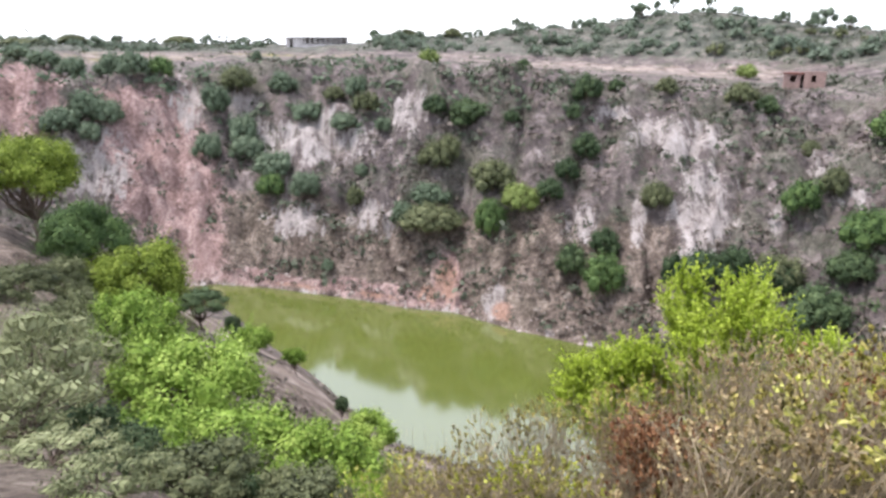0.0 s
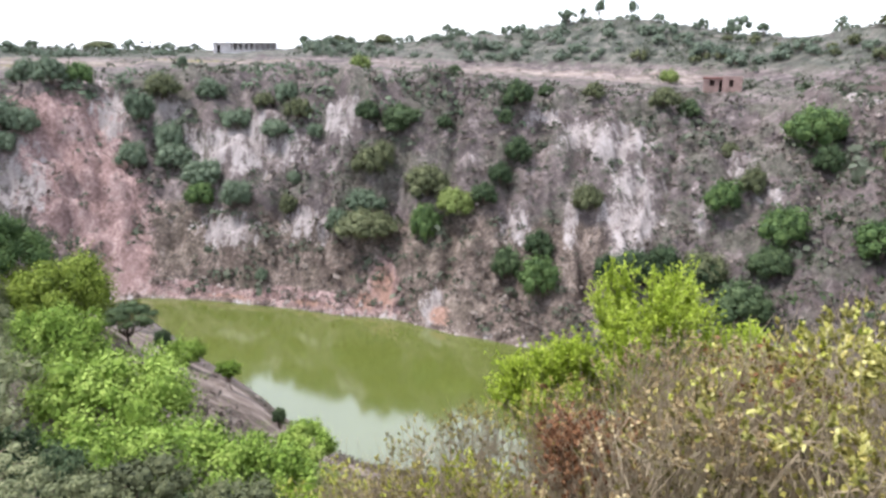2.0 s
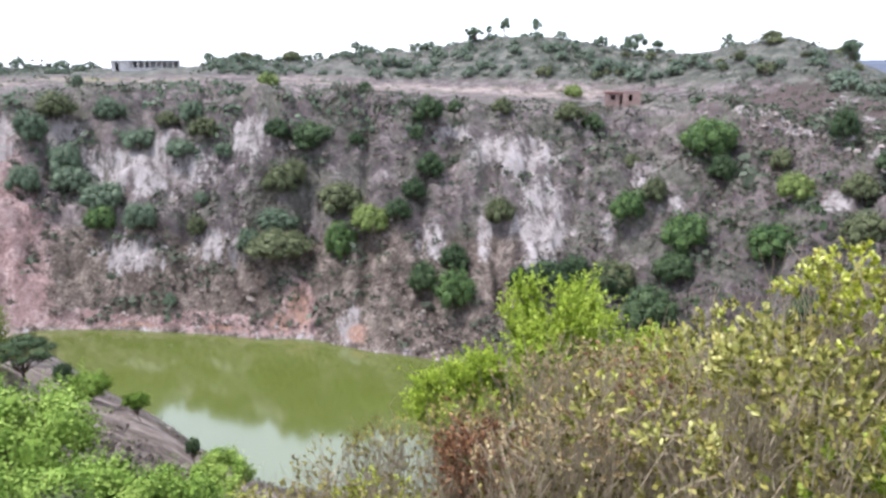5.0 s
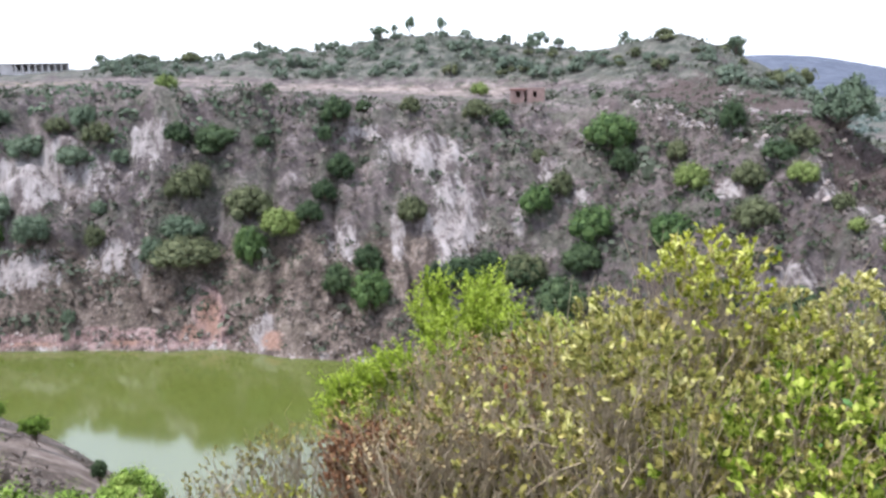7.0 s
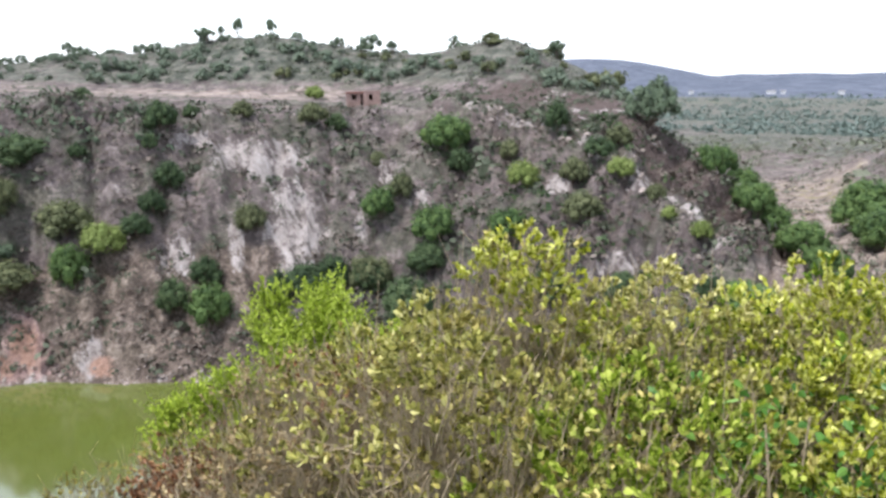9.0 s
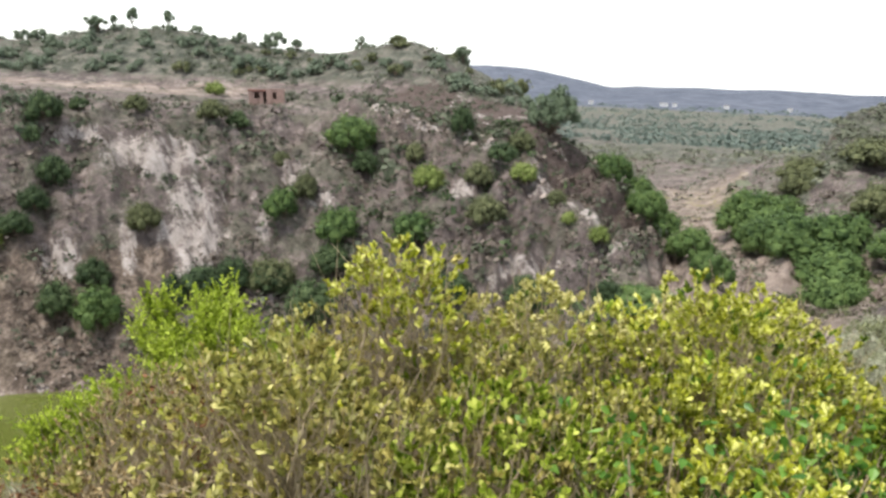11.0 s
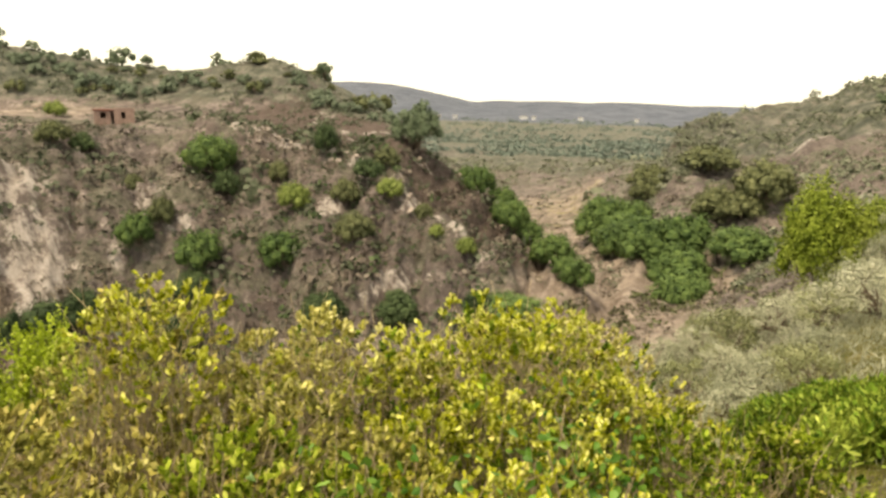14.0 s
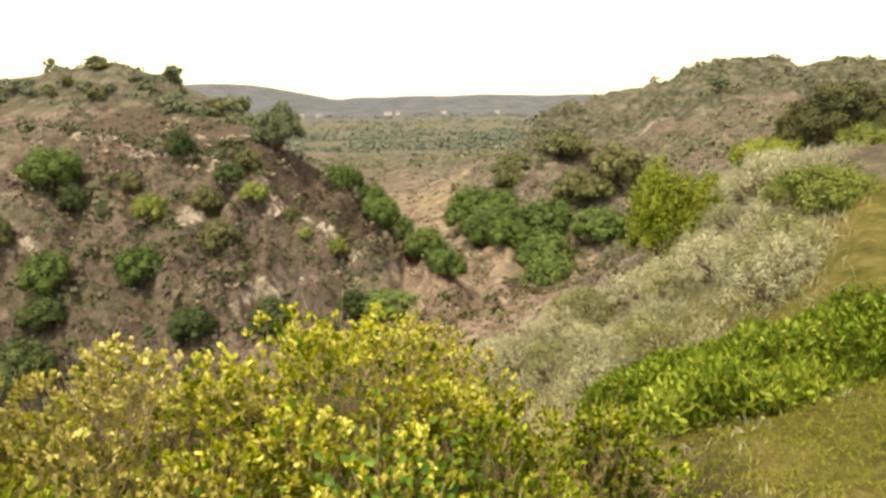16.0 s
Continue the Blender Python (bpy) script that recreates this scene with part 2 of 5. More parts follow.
REED = leaf_material("pale_reed", (0.20, 0.21, 0.14), (0.40, 0.405, 0.295), (0.64, 0.62, 0.50), 0.2)
GRASS = leaf_material("olive_grass_blade", (0.06, 0.09, 0.012), (0.18, 0.205, 0.035), (0.40, 0.36, 0.12), 0.2, vary=0.4)
LEAF_DRY = leaf_material("fading_olive_tan_leaf", (0.065, 0.054, 0.012), (0.28, 0.245, 0.06), (0.58, 0.50, 0.175), 0.12, vary=0.6)
TWIG_GREY = bark_material("grey_brown_dead_twig", (0.12, 0.086, 0.05), (0.54, 0.445, 0.295), 9)
BARK, TWIG = bark_material("grey_brown_bark", (0.07, 0.05, 0.037), (0.18, 0.14, 0.105)), bark_material("pale_dry_twig", (0.17, 0.13, 0.072), (0.50, 0.405, 0.265), 30)


# ---------------------------------------------------------------- the lie of the land: lines of the plan, x, y, z from the lookout
LANDFORM = {
    "verge": (
        (-3, -5.2, -2), (-6, 0, -2.3), (-5.2, 3, -3), (-2.7, 4.2, -4.2), (-1.2, 4.3, -4), (0, 4, -3.7), (1.4, 3.8, -3.4), (3.2, 3.2, -3.3),
        (4.3, 2.5, -3.2), (4.8, 1.3, -2.75), (5, 0, -2.2), (5.9, -1, -1.95), (5.2, -3, -1.8), (2.1, -5.6, -1.7),
    ),
    "slope": (
        (-12.5, -21.7, -3), (-25, 0, -5), (-21.7, 12.5, -9), (-12, 18.5, -11.21), (-7.5, 20.7, -15.98), (-3.8, 21.7, -17.19), (0, 22, -17.82),
        (4.2, 19.6, -15.63), (9, 15.6, -13.08), (11.3, 11.3, -10.79), (12.1, 7, -8.41), (12.2, 4.4, -6.62), (11.8, 2.3, -5.09), (12, 1, -4.13),
        (12, 0.2, -3.55), (11, -0.8, -2.95), (11.3, -4.1, -2), (8.6, -23.5, -1.6),
    ),
    "bank": (
        (-30, -52, -3), (-60, 0, -6), (-52, 30, -10), (-32.7, 50.3, -13.3), (-30.3, 52.9, -16.34), (-28.5, 57.3, -20.18), (-25.6, 63, -24.48),
        (-23.4, 68.1, -29.38), (-19.8, 67.2, -31.17), (-13.4, 61.6, -32.1), (-8.3, 55.4, -33.12), (-4, 50.8, -33.37), (0, 48, -32.74),
        (9.4, 44, -33.3), (21, 36.4, -30.51), (25.5, 25.5, -22.5), (26, 15, -15.29), (24.4, 8.9, -9.72), (23.6, 4.6, -6.66), (23.9, 2.1, -4.23),
        (24, 0.4, -2.1), (21.9, -1.5, -1.54), (22.6, -8.2, -1), (20.5, -56.4, 0),
    ),
    "near_water": (
        (-37.5, -65, -4), (-75, 0, -10), (-65, 37.5, -20), (-42.5, 65.4, -30), (-38.6, 79.1, -35.6), (-31.6, 91.7, -35.8), (-20.7, 77.3, -35.8),
        (-10.8, 65.1, -35.8), (-4.9, 56.3, -35.8), (0, 53, -35.8), (10.2, 47.9, -35.9), (19.5, 43.9, -36), (25.4, 40.7, -35.9), (30.2, 37.3, -32),
        (36, 34.7, -28), (43.3, 25, -24.5), (51.7, 18.8, -23), (49.1, 9.5, -16.25), (49.8, 4.4, -12.47), (45, 0.8, -5.92), (39.9, -2.8, -3.08),
        (37.6, -13.7, 0), (25.7, -70.5, 1),
    ),
    "far_water": (
        (-47.5, -82.3, -4), (-95, 0, -10), (-82.3, 47.5, -20), (-54.5, 83.9, -30), (-45.6, 93.5, -34.5), (-33.5, 96.3, -35.2), (-24.9, 94.8, -35.2),
        (-17.9, 92.3, -35.2), (-4.9, 86.9, -35.2), (1.2, 85.5, -35.2), (8.1, 80.1, -35.2), (15.2, 76, -35.2), (25.7, 70.5, -35.2), (36.5, 63.2, -35),
        (43.1, 55.2, -31), (48.9, 47.2, -28), (55.4, 32, -24.5), (63.9, 28.5, -23.5), (70.5, 25.7, -23.22), (68.7, 13.4, -18.1), (69.7, 6.1, -13.61),
        (70, 1.2, -7.98), (69.8, -4.9, -4.89), (65.8, -23.9, 2), (32.5, -89.3, 2),
    ),
    "mid": (
        (-56, -97, -4), (-112, 0, -6), (-97, 56, -14), (-63.2, 97.3, -18), (-53.5, 100.7, -22), (-43.8, 108.5, -20), (-31.4, 109.6, -22),
        (-21, 108, -20.5), (-5.4, 103.9, -21), (8.6, 98.6, -20.5), (20, 93.9, -20), (32.5, 89.3, -20), (46.5, 80.5, -19.5), (56.4, 64.9, -17.5),
        (59.7, 57.7, -18.55), (63.7, 51.6, -19.84), (66.3, 44.7, -21.44), (65.8, 38, -22.95), (64.3, 31.3, -23.65), (72.3, 29.2, -23.4),
        (78, 25.3, -23.51), (77.9, 18, -18.76), (78.8, 13.9, -16.28), (79.7, 7, -11.96), (82, 0, -7.46), (84.7, -7.4, -5.2), (79.9, -29.1, 3),
        (38.3, -105.2, 3),
    ),
    "rim": (
        (-67.5, -116.9, -4), (-135, 0, -4), (-116.9, 67.5, -5), (-73.5, 113.2, -4.71), (-64.2, 113, -5.9), (-56.1, 115, -7.83), (-43, 124.8, -7.38),
        (-36.4, 126.9, -5.3), (-24.5, 133.5, -5.0), (-15.5, 127, -4.69), (0, 112.6, -5.11), (9.8, 111.5, -5.67), (22.9, 107.8, -7.31), (38.9, 107, -7.96), (51.2, 105, -8.27),
        (60.9, 97.5, -8.85), (64.7, 89, -8.85), (68.2, 78.5, -10.93), (71.4, 71.4, -10.97), (75.8, 68.3, -9.28), (81.6, 66.1, -9.93), (82.3, 62, -13.01),
        (81.2, 54.8, -17.1), (78.9, 47.4, -20.06), (74.2, 39.4, -22.04), (69.5, 33.1, -23.39), (69.4, 30.9, -24.69), (82.7, 30.1, -24), (88.4, 28.7, -24.22),
        (89.6, 20.7, -19.89), (90.6, 16, -15.4), (91.6, 8, -10.48), (95, 0, -6.98), (97.6, -8.5, -5.14), (94, -34.2, 4), (46.2, -126.9, 4),
    ),
    "terrace": (
        (-95, -164.5, -3), (-190, 0, -3), (-164.5, 95, -3), (-103.5, 159.3, -2.98), (-77.3, 173.6, -4.31), (-26.4, 188.2, -4.48),
        (-6.5, 184.9, -5.17), (15.3, 174.3, -5.81), (39.9, 160.1, -7.49), (54.7, 150.4, -7.27), (65.8, 134.8, -6.94), (72.5, 125.6, -6.08),
        (79.4, 109.2, -6.13), (82, 94.3, -6.55), (84.9, 84.9, -7.34), (87.7, 79, -7.63), (97.2, 80.1, -19), (103.8, 78.2, -26), (107.8, 72.7, -26),
        (104.6, 62.8, -25.5), (98.9, 52.6, -25.2), (90.3, 43.1, -25), (88, 38.3, -24.5), (104.2, 41, -20.76), (110.9, 40.4, -17),
        (120.2, 34.5, -14.46), (128, 22.6, -9.55), (134.9, 4.7, -4.71), (139.5, -12.2, -3.42), (136.3, -49.6, 4), (65, -178.5, 4),
    ),
    "ridge": (
        (-120, -207.8, -3), (-240, 0, -3), (-207.8, 120, -3), (-130.7, 201.3, -2.51), (-52, 244.5, -3.27), (-26.1, 248.6, -2.18),
        (-15.5, 239.5, -0.42), (11.8, 224.7, -0.39), (18.7, 214.2, 1.5), (41.2, 200.8, 2.5), (47, 194.4, 4.19), (57, 186.5, 5.62), (65, 178.5, 5.81),
        (73.8, 169.7, 4.2), (78.9, 161.8, 2.2), (87.3, 145.9, 0.74), (91.8, 131.1, 2.79), (95.4, 122.1, 3.52), (98.4, 113.2, 1.05),
        (100.2, 104.8, -1.27), (100.6, 94.5, -5.78), (101.1, 87.9, -9.84), (167.1, 135.3, -28), (175.7, 132.4, -28.5), (182.4, 123, -28.5),
        (177.5, 102.5, -27.5), (154.5, 82.2, -25.5), (125.8, 61.4, -20.42), (127.9, 56.9, -16.2), (132.4, 51.4, -14.92), (140.6, 52.3, -7.86),
        (158.6, 45.5, -3.46), (166.3, 35.3, -1.19), (173.3, 24.4, 1.83), (177.1, 17.7, 3.57), (184.7, -9.7, 3.23), (178.5, -65, 4),
        (82.1, -225.5, 4),
    ),
    "lee": (
        (-160, -277.1, -3), (-320, 0, -3), (-277.1, 160, -4), (-174.3, 268.4, -4.19), (-33.4, 318.2, -4.47), (16.2, 309.6, -8.12),
        (102.6, 281.9, -13.1), (177.1, 203.8, -26.47), (194.7, 175.3, -26.61), (211.4, 142.6, -25.68), (233, 103.7, -25), (254.9, 82.8, -24.86),
        (275.7, 48.6, -14.67), (298.9, -26.1, -10.48), (281.9, -102.6, -2), (109.4, -300.7, 3),
    ),
    "plain": (
        (-260, -450.3, -8), (-450.3, 260, -8), (-177.9, 488.6, -10), (0, 520, -25), (177.9, 488.6, -40.01), (450.3, 260, -40.01),
        (512.1, 90.3, -38.19), (488.6, -177.9, -25), (177.9, -488.6, -8),
    ),
    "far_plain": (
        (-800, -1385.6, -60), (-1385.6, 800, -60), (0, 1600, -70), (1028.5, 1225.7, -75.45), (1575.7, 277.8, -72.66), (1503.5, -547.2, -70),
        (547.2, -1503.5, -60),
    ),
    "mountains": (
        (-1400, -2424.9, -90), (-2424.9, 1400, -90), (0, 2800, -70), (1645.8, 2265.2, 4.89), (1945, 2014.2, 4.89), (2037.8, 1920.3, -9.77),
        (2144.9, 1799.8, -36.65), (2250.8, 1665.5, -70.88), (2321.3, 1565.7, -58.65), (2424.9, 1400, -48.87), (2577.4, 1094, -48.87),
        (2663, 865.2, -51.32), (2800, 0, -53.76), (2631.1, -957.7, -70), (957.7, -2631.1, -90),
    ),
    "beyond": (
        (-2300, -3983.7, -200), (0, 4600, -200), (4600, 0, -200), (1573.3, -4322.6, -200),
    ),
}
WATER_Z = -35.0


def fbm(x, y, scale, seed, octaves=4):
    """Smooth value noise in the plan, -1 to 1."""
    total, amount, norm = np.zeros(np.shape(x)), 1.0, 0.0
    for k in range(octaves):
        u, v = np.asarray(x) / scale + seed * 17.3 + k * 5.7, np.asarray(y) / scale - seed * 9.1 + k * 3.1
        iu, iv = np.floor(u), np.floor(v)
        fu, fv = u - iu, v - iv
        fu, fv = fu * fu * (3 - 2 * fu), fv * fv * (3 - 2 * fv)

        def h(a, b):
            s = np.sin(a * 127.1 + b * 311.7 + seed * 74.7) * 43758.5453
            return (s - np.floor(s)) * 2 - 1
        top = h(iu, iv) * (1 - fu) + h(iu + 1, iv) * fu
        low = h(iu, iv + 1) * (1 - fu) + h(iu + 1, iv + 1) * fu
        total += amount * (top * (1 - fv) + low * fv)
        norm += amount
        amount, scale = amount * 0.5, scale * 0.5
    return total / norm


def step(a, b, x):
    t = np.clip((np.asarray(x) - a) / (b - a), 0, 1)
    return t * t * (3 - 2 * t)


TURN = np.arange(-180, 180, 0.25)
FORM_R, FORM_Z = [], []
for line in LANDFORM.values():
    p = np.array(line)
    bearing = np.degrees(np.arctan2(p[:, 0], p[:, 1]))
    order = np.argsort(bearing)
    soft_r, soft_z = (np.interp(TURN, bearing[order], v[order], period=360) for v in (np.hypot(p[:, 0], p[:, 1]), p[:, 2]))
    k = np.exp(-np.linspace(-2, 2, 7) ** 2)
    k /= k.sum()
    FORM_R.append(np.convolve(np.pad(soft_r, 3, "wrap"), k, "valid"))
    FORM_Z.append(np.convolve(np.pad(soft_z, 3, "wrap"), k, "valid"))
FORM_R, FORM_Z = np.array(FORM_R), np.array(FORM_Z)


SPUR_LINE = np.array(((64.5, 99.0), (65.6, 88.0), (67.6, 79.0), (66.6, 66.0), (66.9, 56.0), (65.2, 45.0)))


def spur_distance(x, y):
    """Distance in the plan from the stony crest that runs down the spur."""
    best = np.full(np.shape(x), 1e9)
    for (ax, ay), (bx, by) in zip(SPUR_LINE[:-1], SPUR_LINE[1:]):
        t = np.clip(((x - ax) * (bx - ax) + (y - ay) * (by - ay)) / ((bx - ax) ** 2 + (by - ay) ** 2), 0, 1)
        best = np.minimum(best, np.hypot(x - ax - t * (bx - ax), y - ay - t * (by - ay)))
    return best


def height(x, y):
    """The ground's height, and how far out it lies in landform lines (0 under foot, 6 at the foot of the far cliff, 8 at its rim)."""
    x, y = np.atleast_1d(np.asarray(x, float)), np.atleast_1d(np.asarray(y, float))
    r, a = np.hypot(x, y), np.degrees(np.arctan2(x, y))
    col = (a + 180) / 0.25
    i0 = np.floor(col).astype(int)
    w = col - i0
    i0, i1 = i0 % len(TURN), (i0 + 1) % len(TURN)
    zone, z = np.zeros(len(r)), np.full(len(r), -1.62)
    pr, pz = np.full(len(r), 0.4), np.full(len(r), -1.62)
    for k in range(len(FORM_R)):
        lr = np.maximum(FORM_R[k][i0] * (1 - w) + FORM_R[k][i1] * w, pr + 0.3)
        lz = FORM_Z[k][i0] * (1 - w) + FORM_Z[k][i1] * w
        s = np.clip((r - pr) / (lr - pr), 0, 1)
        inside = r >= pr
        z = np.where(inside, pz + (lz - pz) * s, z)
        zone = np.where(inside, k + s, zone)
        pr, pz = lr, lz
    # weathering: swells, gullies that run down the scarps, small ledges
    far = step(8, 40, r)
    cliff = step(5.0, 5.5, zone) * (1 - step(6.9, 7.4, zone)) * step(-70, -45, a) * (1 - step(62, 72, a))
    hill = step(7.2, 7.8, zone) * (1 - step(9.5, 10, zone))
    dry = 1 - step(3.2, 3.9, zone) * (1 - step(5.0, 5.25, zone))
    along = np.radians(a) * 115
    gully = 1 - np.abs(fbm(along + 5 * fbm(x, y, 30, 3, 2), r * 0.22, 9.0, 11, 4)) * 2.2
    rill = 1 - np.abs(fbm(along + 4 * fbm(x, y, 9, 13, 2), r * 0.35 + z * 0.2, 3.6, 12, 3)) * 2.4
    ledge = fbm(along, r * 1.4 + z * 1.2, 5.0, 19, 4)
    z = z + dry * (far * 0.55 * fbm(x, y, 9.0, 1, 5) + 0.06 * fbm(x, y, 0.9, 2, 3) * step(1, 3, r))
    z = z + cliff * (-2.6 * np.clip(gully, 0, 1) ** 2 - 1.1 * np.clip(rill, 0, 1) ** 2 + 1.1 + 1.2 * ledge)
    z = z + cliff * (0.75 * fbm(x, y, 3.4, 21, 4) + 0.4 * (1 - 2.6 * np.abs(fbm(along + r * 0.5, r * 0.8 - along * 0.3, 2.6, 23, 3))))
    # the red scar is cut into sharp ribs
    scar = np.exp(-((along + 44) / 9.0) ** 2) * step(5.0, 5.3, zone) * (1 - step(6.8, 7.1, zone))
    rib = 1 - 2.4 * np.abs(fbm(along * 1.0 + (z + 20) * 0.55, z * 0.45, 3.2, 27, 3))
    z = z + scar * 1.6 * np.clip(rib, -0.6, 1)
    # gullies of the valley's far side
    wall = step(62, 68, a) * (1 - step(94, 100, a)) * step(5.6, 6.4, zone) * (1 - step(8.9, 9.4, zone))
    cut = 1 - 2.2 * np.abs(fbm(np.radians(a) * 130 + 5 * fbm(x, y, 25, 33, 2), r * 0.2, 12.0, 29, 4))
    z = z + wall * (-3.0 * np.clip(cut, 0, 1) ** 2 + 1.0 + 1.1 * fbm(x, y, 5.0, 35, 3))
    z = z + 2.4 * np.exp(-(spur_distance(x, y) / 3.6) ** 2)
    z = z + hill * 0.9 * fbm(x, y, 22.0, 5, 4)
    z = z + step(9.2, 10.2, zone) * (1 - step(11.2, 12, zone)) * 2.0 * fbm(x, y, 60.0, 6, 4)
    z = z + step(11.6, 13, zone) * 30.0 * fbm(x, y, 600.0, 7, 5)
    return z, zone


# ---------------------------------------------------------------- mesh building
def quads_mesh(name, verts, faces, material, smooth=False):
    """A mesh of four-sided faces out of two arrays."""
    verts, faces = np.asarray(verts, np.float32), np.asarray(faces, np.int32)
    me = bpy.data.meshes.new(name)
    me.vertices.add(len(verts))
    me.vertices.foreach_set("co", verts.ravel())
    me.loops.add(faces.size)
    me.loops.foreach_set("vertex_index", faces.ravel())
    me.polygons.add(len(faces))
    me.polygons.foreach_set("loop_start", np.arange(0, faces.size, 4, dtype=np.int32))
    me.polygons.foreach_set("use_smooth", np.full(len(faces), smooth))
    me.update(calc_edges=True)
    me.materials.append(material)
    return me


def part(name, me, parent, label=""):
    ob = new(name, me)
    ob.parent = parent
    return tagged(ob, label)


def merge(pieces):
    verts, faces, base = [], [], 0
    for v, f in pieces:
        verts.append(v)
        faces.append(np.asarray(f) + base)
        base += len(v)
    return np.concatenate(verts), np.concatenate(faces)


def tube(points, radii, sides=5):
    p = np.asarray(points, float)
    d = np.gradient(p, axis=0)
    d /= np.linalg.norm(d, axis=1)[:, None] + 1e-9
    up = np.array([0.31, 0.17, 0.93]) if abs(d[0, 2]) < 0.8 else np.array([0.95, 0.2, 0.1])
    a = np.cross(d, up)
    a /= np.linalg.norm(a, axis=1)[:, None] + 1e-9
    b = np.cross(d, a)
    th = np.arange(sides) * 2 * math.pi / sides
    r = np.asarray(radii, float)[:, None, None]
    v = p[:, None] + r * (a[:, None] * np.cos(th)[None, :, None] + b[:, None] * np.sin(th)[None, :, None])
    n = len(p)
    i, j = np.meshgrid(np.arange(n - 1), np.arange(sides), indexing="ij")
    f = np.stack([i * sides + j, i * sides + (j + 1) % sides, (i + 1) * sides + (j + 1) % sides, (i + 1) * sides + j], -1).reshape(-1, 4)
    return v.reshape(-1, 3), f


def box(x0, x1, y0, y1, z0, z1):
    v = np.array([(x, y, z) for z in (z0, z1) for x, y in ((x0, y0), (x1, y0), (x1, y1), (x0, y1))], float)
    return v, np.array([(3, 2, 1, 0), (4, 5, 6, 7), (0, 1, 5, 4), (1, 2, 6, 5), (2, 3, 7, 6), (3, 0, 4, 7)])


def unit(v):
    return v / (np.linalg.norm(v, axis=-1, keepdims=True) + 1e-9)


def leaves(pos, out, length, width, rng, fold=0.25, broad=False, face=None):
    """Folded leaves at pos that point along out and turn their upper side to face: one kite each, or two faces each when broad."""
    n = len(pos)
    side = unit(np.cross(out, rng.normal(size=(n, 3)) if face is None else face))
    nor = np.cross(side, out)
    length, width = np.broadcast_to(length, n)[:, None], np.broadcast_to(width, n)[:, None]
    tip = pos + out * length + nor * length * 0.12
    if not broad:
        mid = pos + out * length * 0.55 + nor * width * fold
        v = np.stack([pos, mid + side * width * 0.5, tip, mid - side * width * 0.5], 1)
        return v.reshape(-1, 3), np.arange(4 * n).reshape(n, 4)
    low, top = pos + out * length * 0.35 + nor * width * fold, pos + out * length * 0.74 + nor * width * fold * 1.1
    v = np.stack([pos, low + side * width * 0.36, top + side * width * 0.5, tip, top - side * width * 0.5, low - side * width * 0.36], 1)
    k = np.arange(n)[:, None] * 6
    return v.reshape(-1, 3), np.concatenate([k + np.array([0, 1, 2, 3]), k + np.array([0, 3, 4, 5])])


def bend(a, b, rng, steps=5, sway=0.12):
    """A crooked line from a to b."""
    a, b = np.asarray(a, float), np.asarray(b, float)
    t = np.linspace(0, 1, steps)[:, None]
    off = rng.normal(size=(steps, 3)) * sway * np.linalg.norm(b - a) * (t * (1 - t)) * 2
    return a + (b - a) * t + off


def cube_ball(n=2):
    """A ball of unit size out of six faces of n by n quads, each with corners of its own."""
    g = np.linspace(-1, 1, n + 1)
    out = []
    for axis in range(3):
        for sign in (-1.0, 1.0):
            for i in range(n):
                for j in range(n):
                    q = np.array([(g[i], g[j]), (g[i + 1], g[j]), (g[i + 1], g[j + 1]), (g[i], g[j + 1])][:: int(sign)])
                    v = np.insert(q, 0, sign, axis=1)
                    out.append(np.roll(v, axis, axis=1))
    return unit(np.array(out).reshape(-1, 3))


BALL = cube_ball()


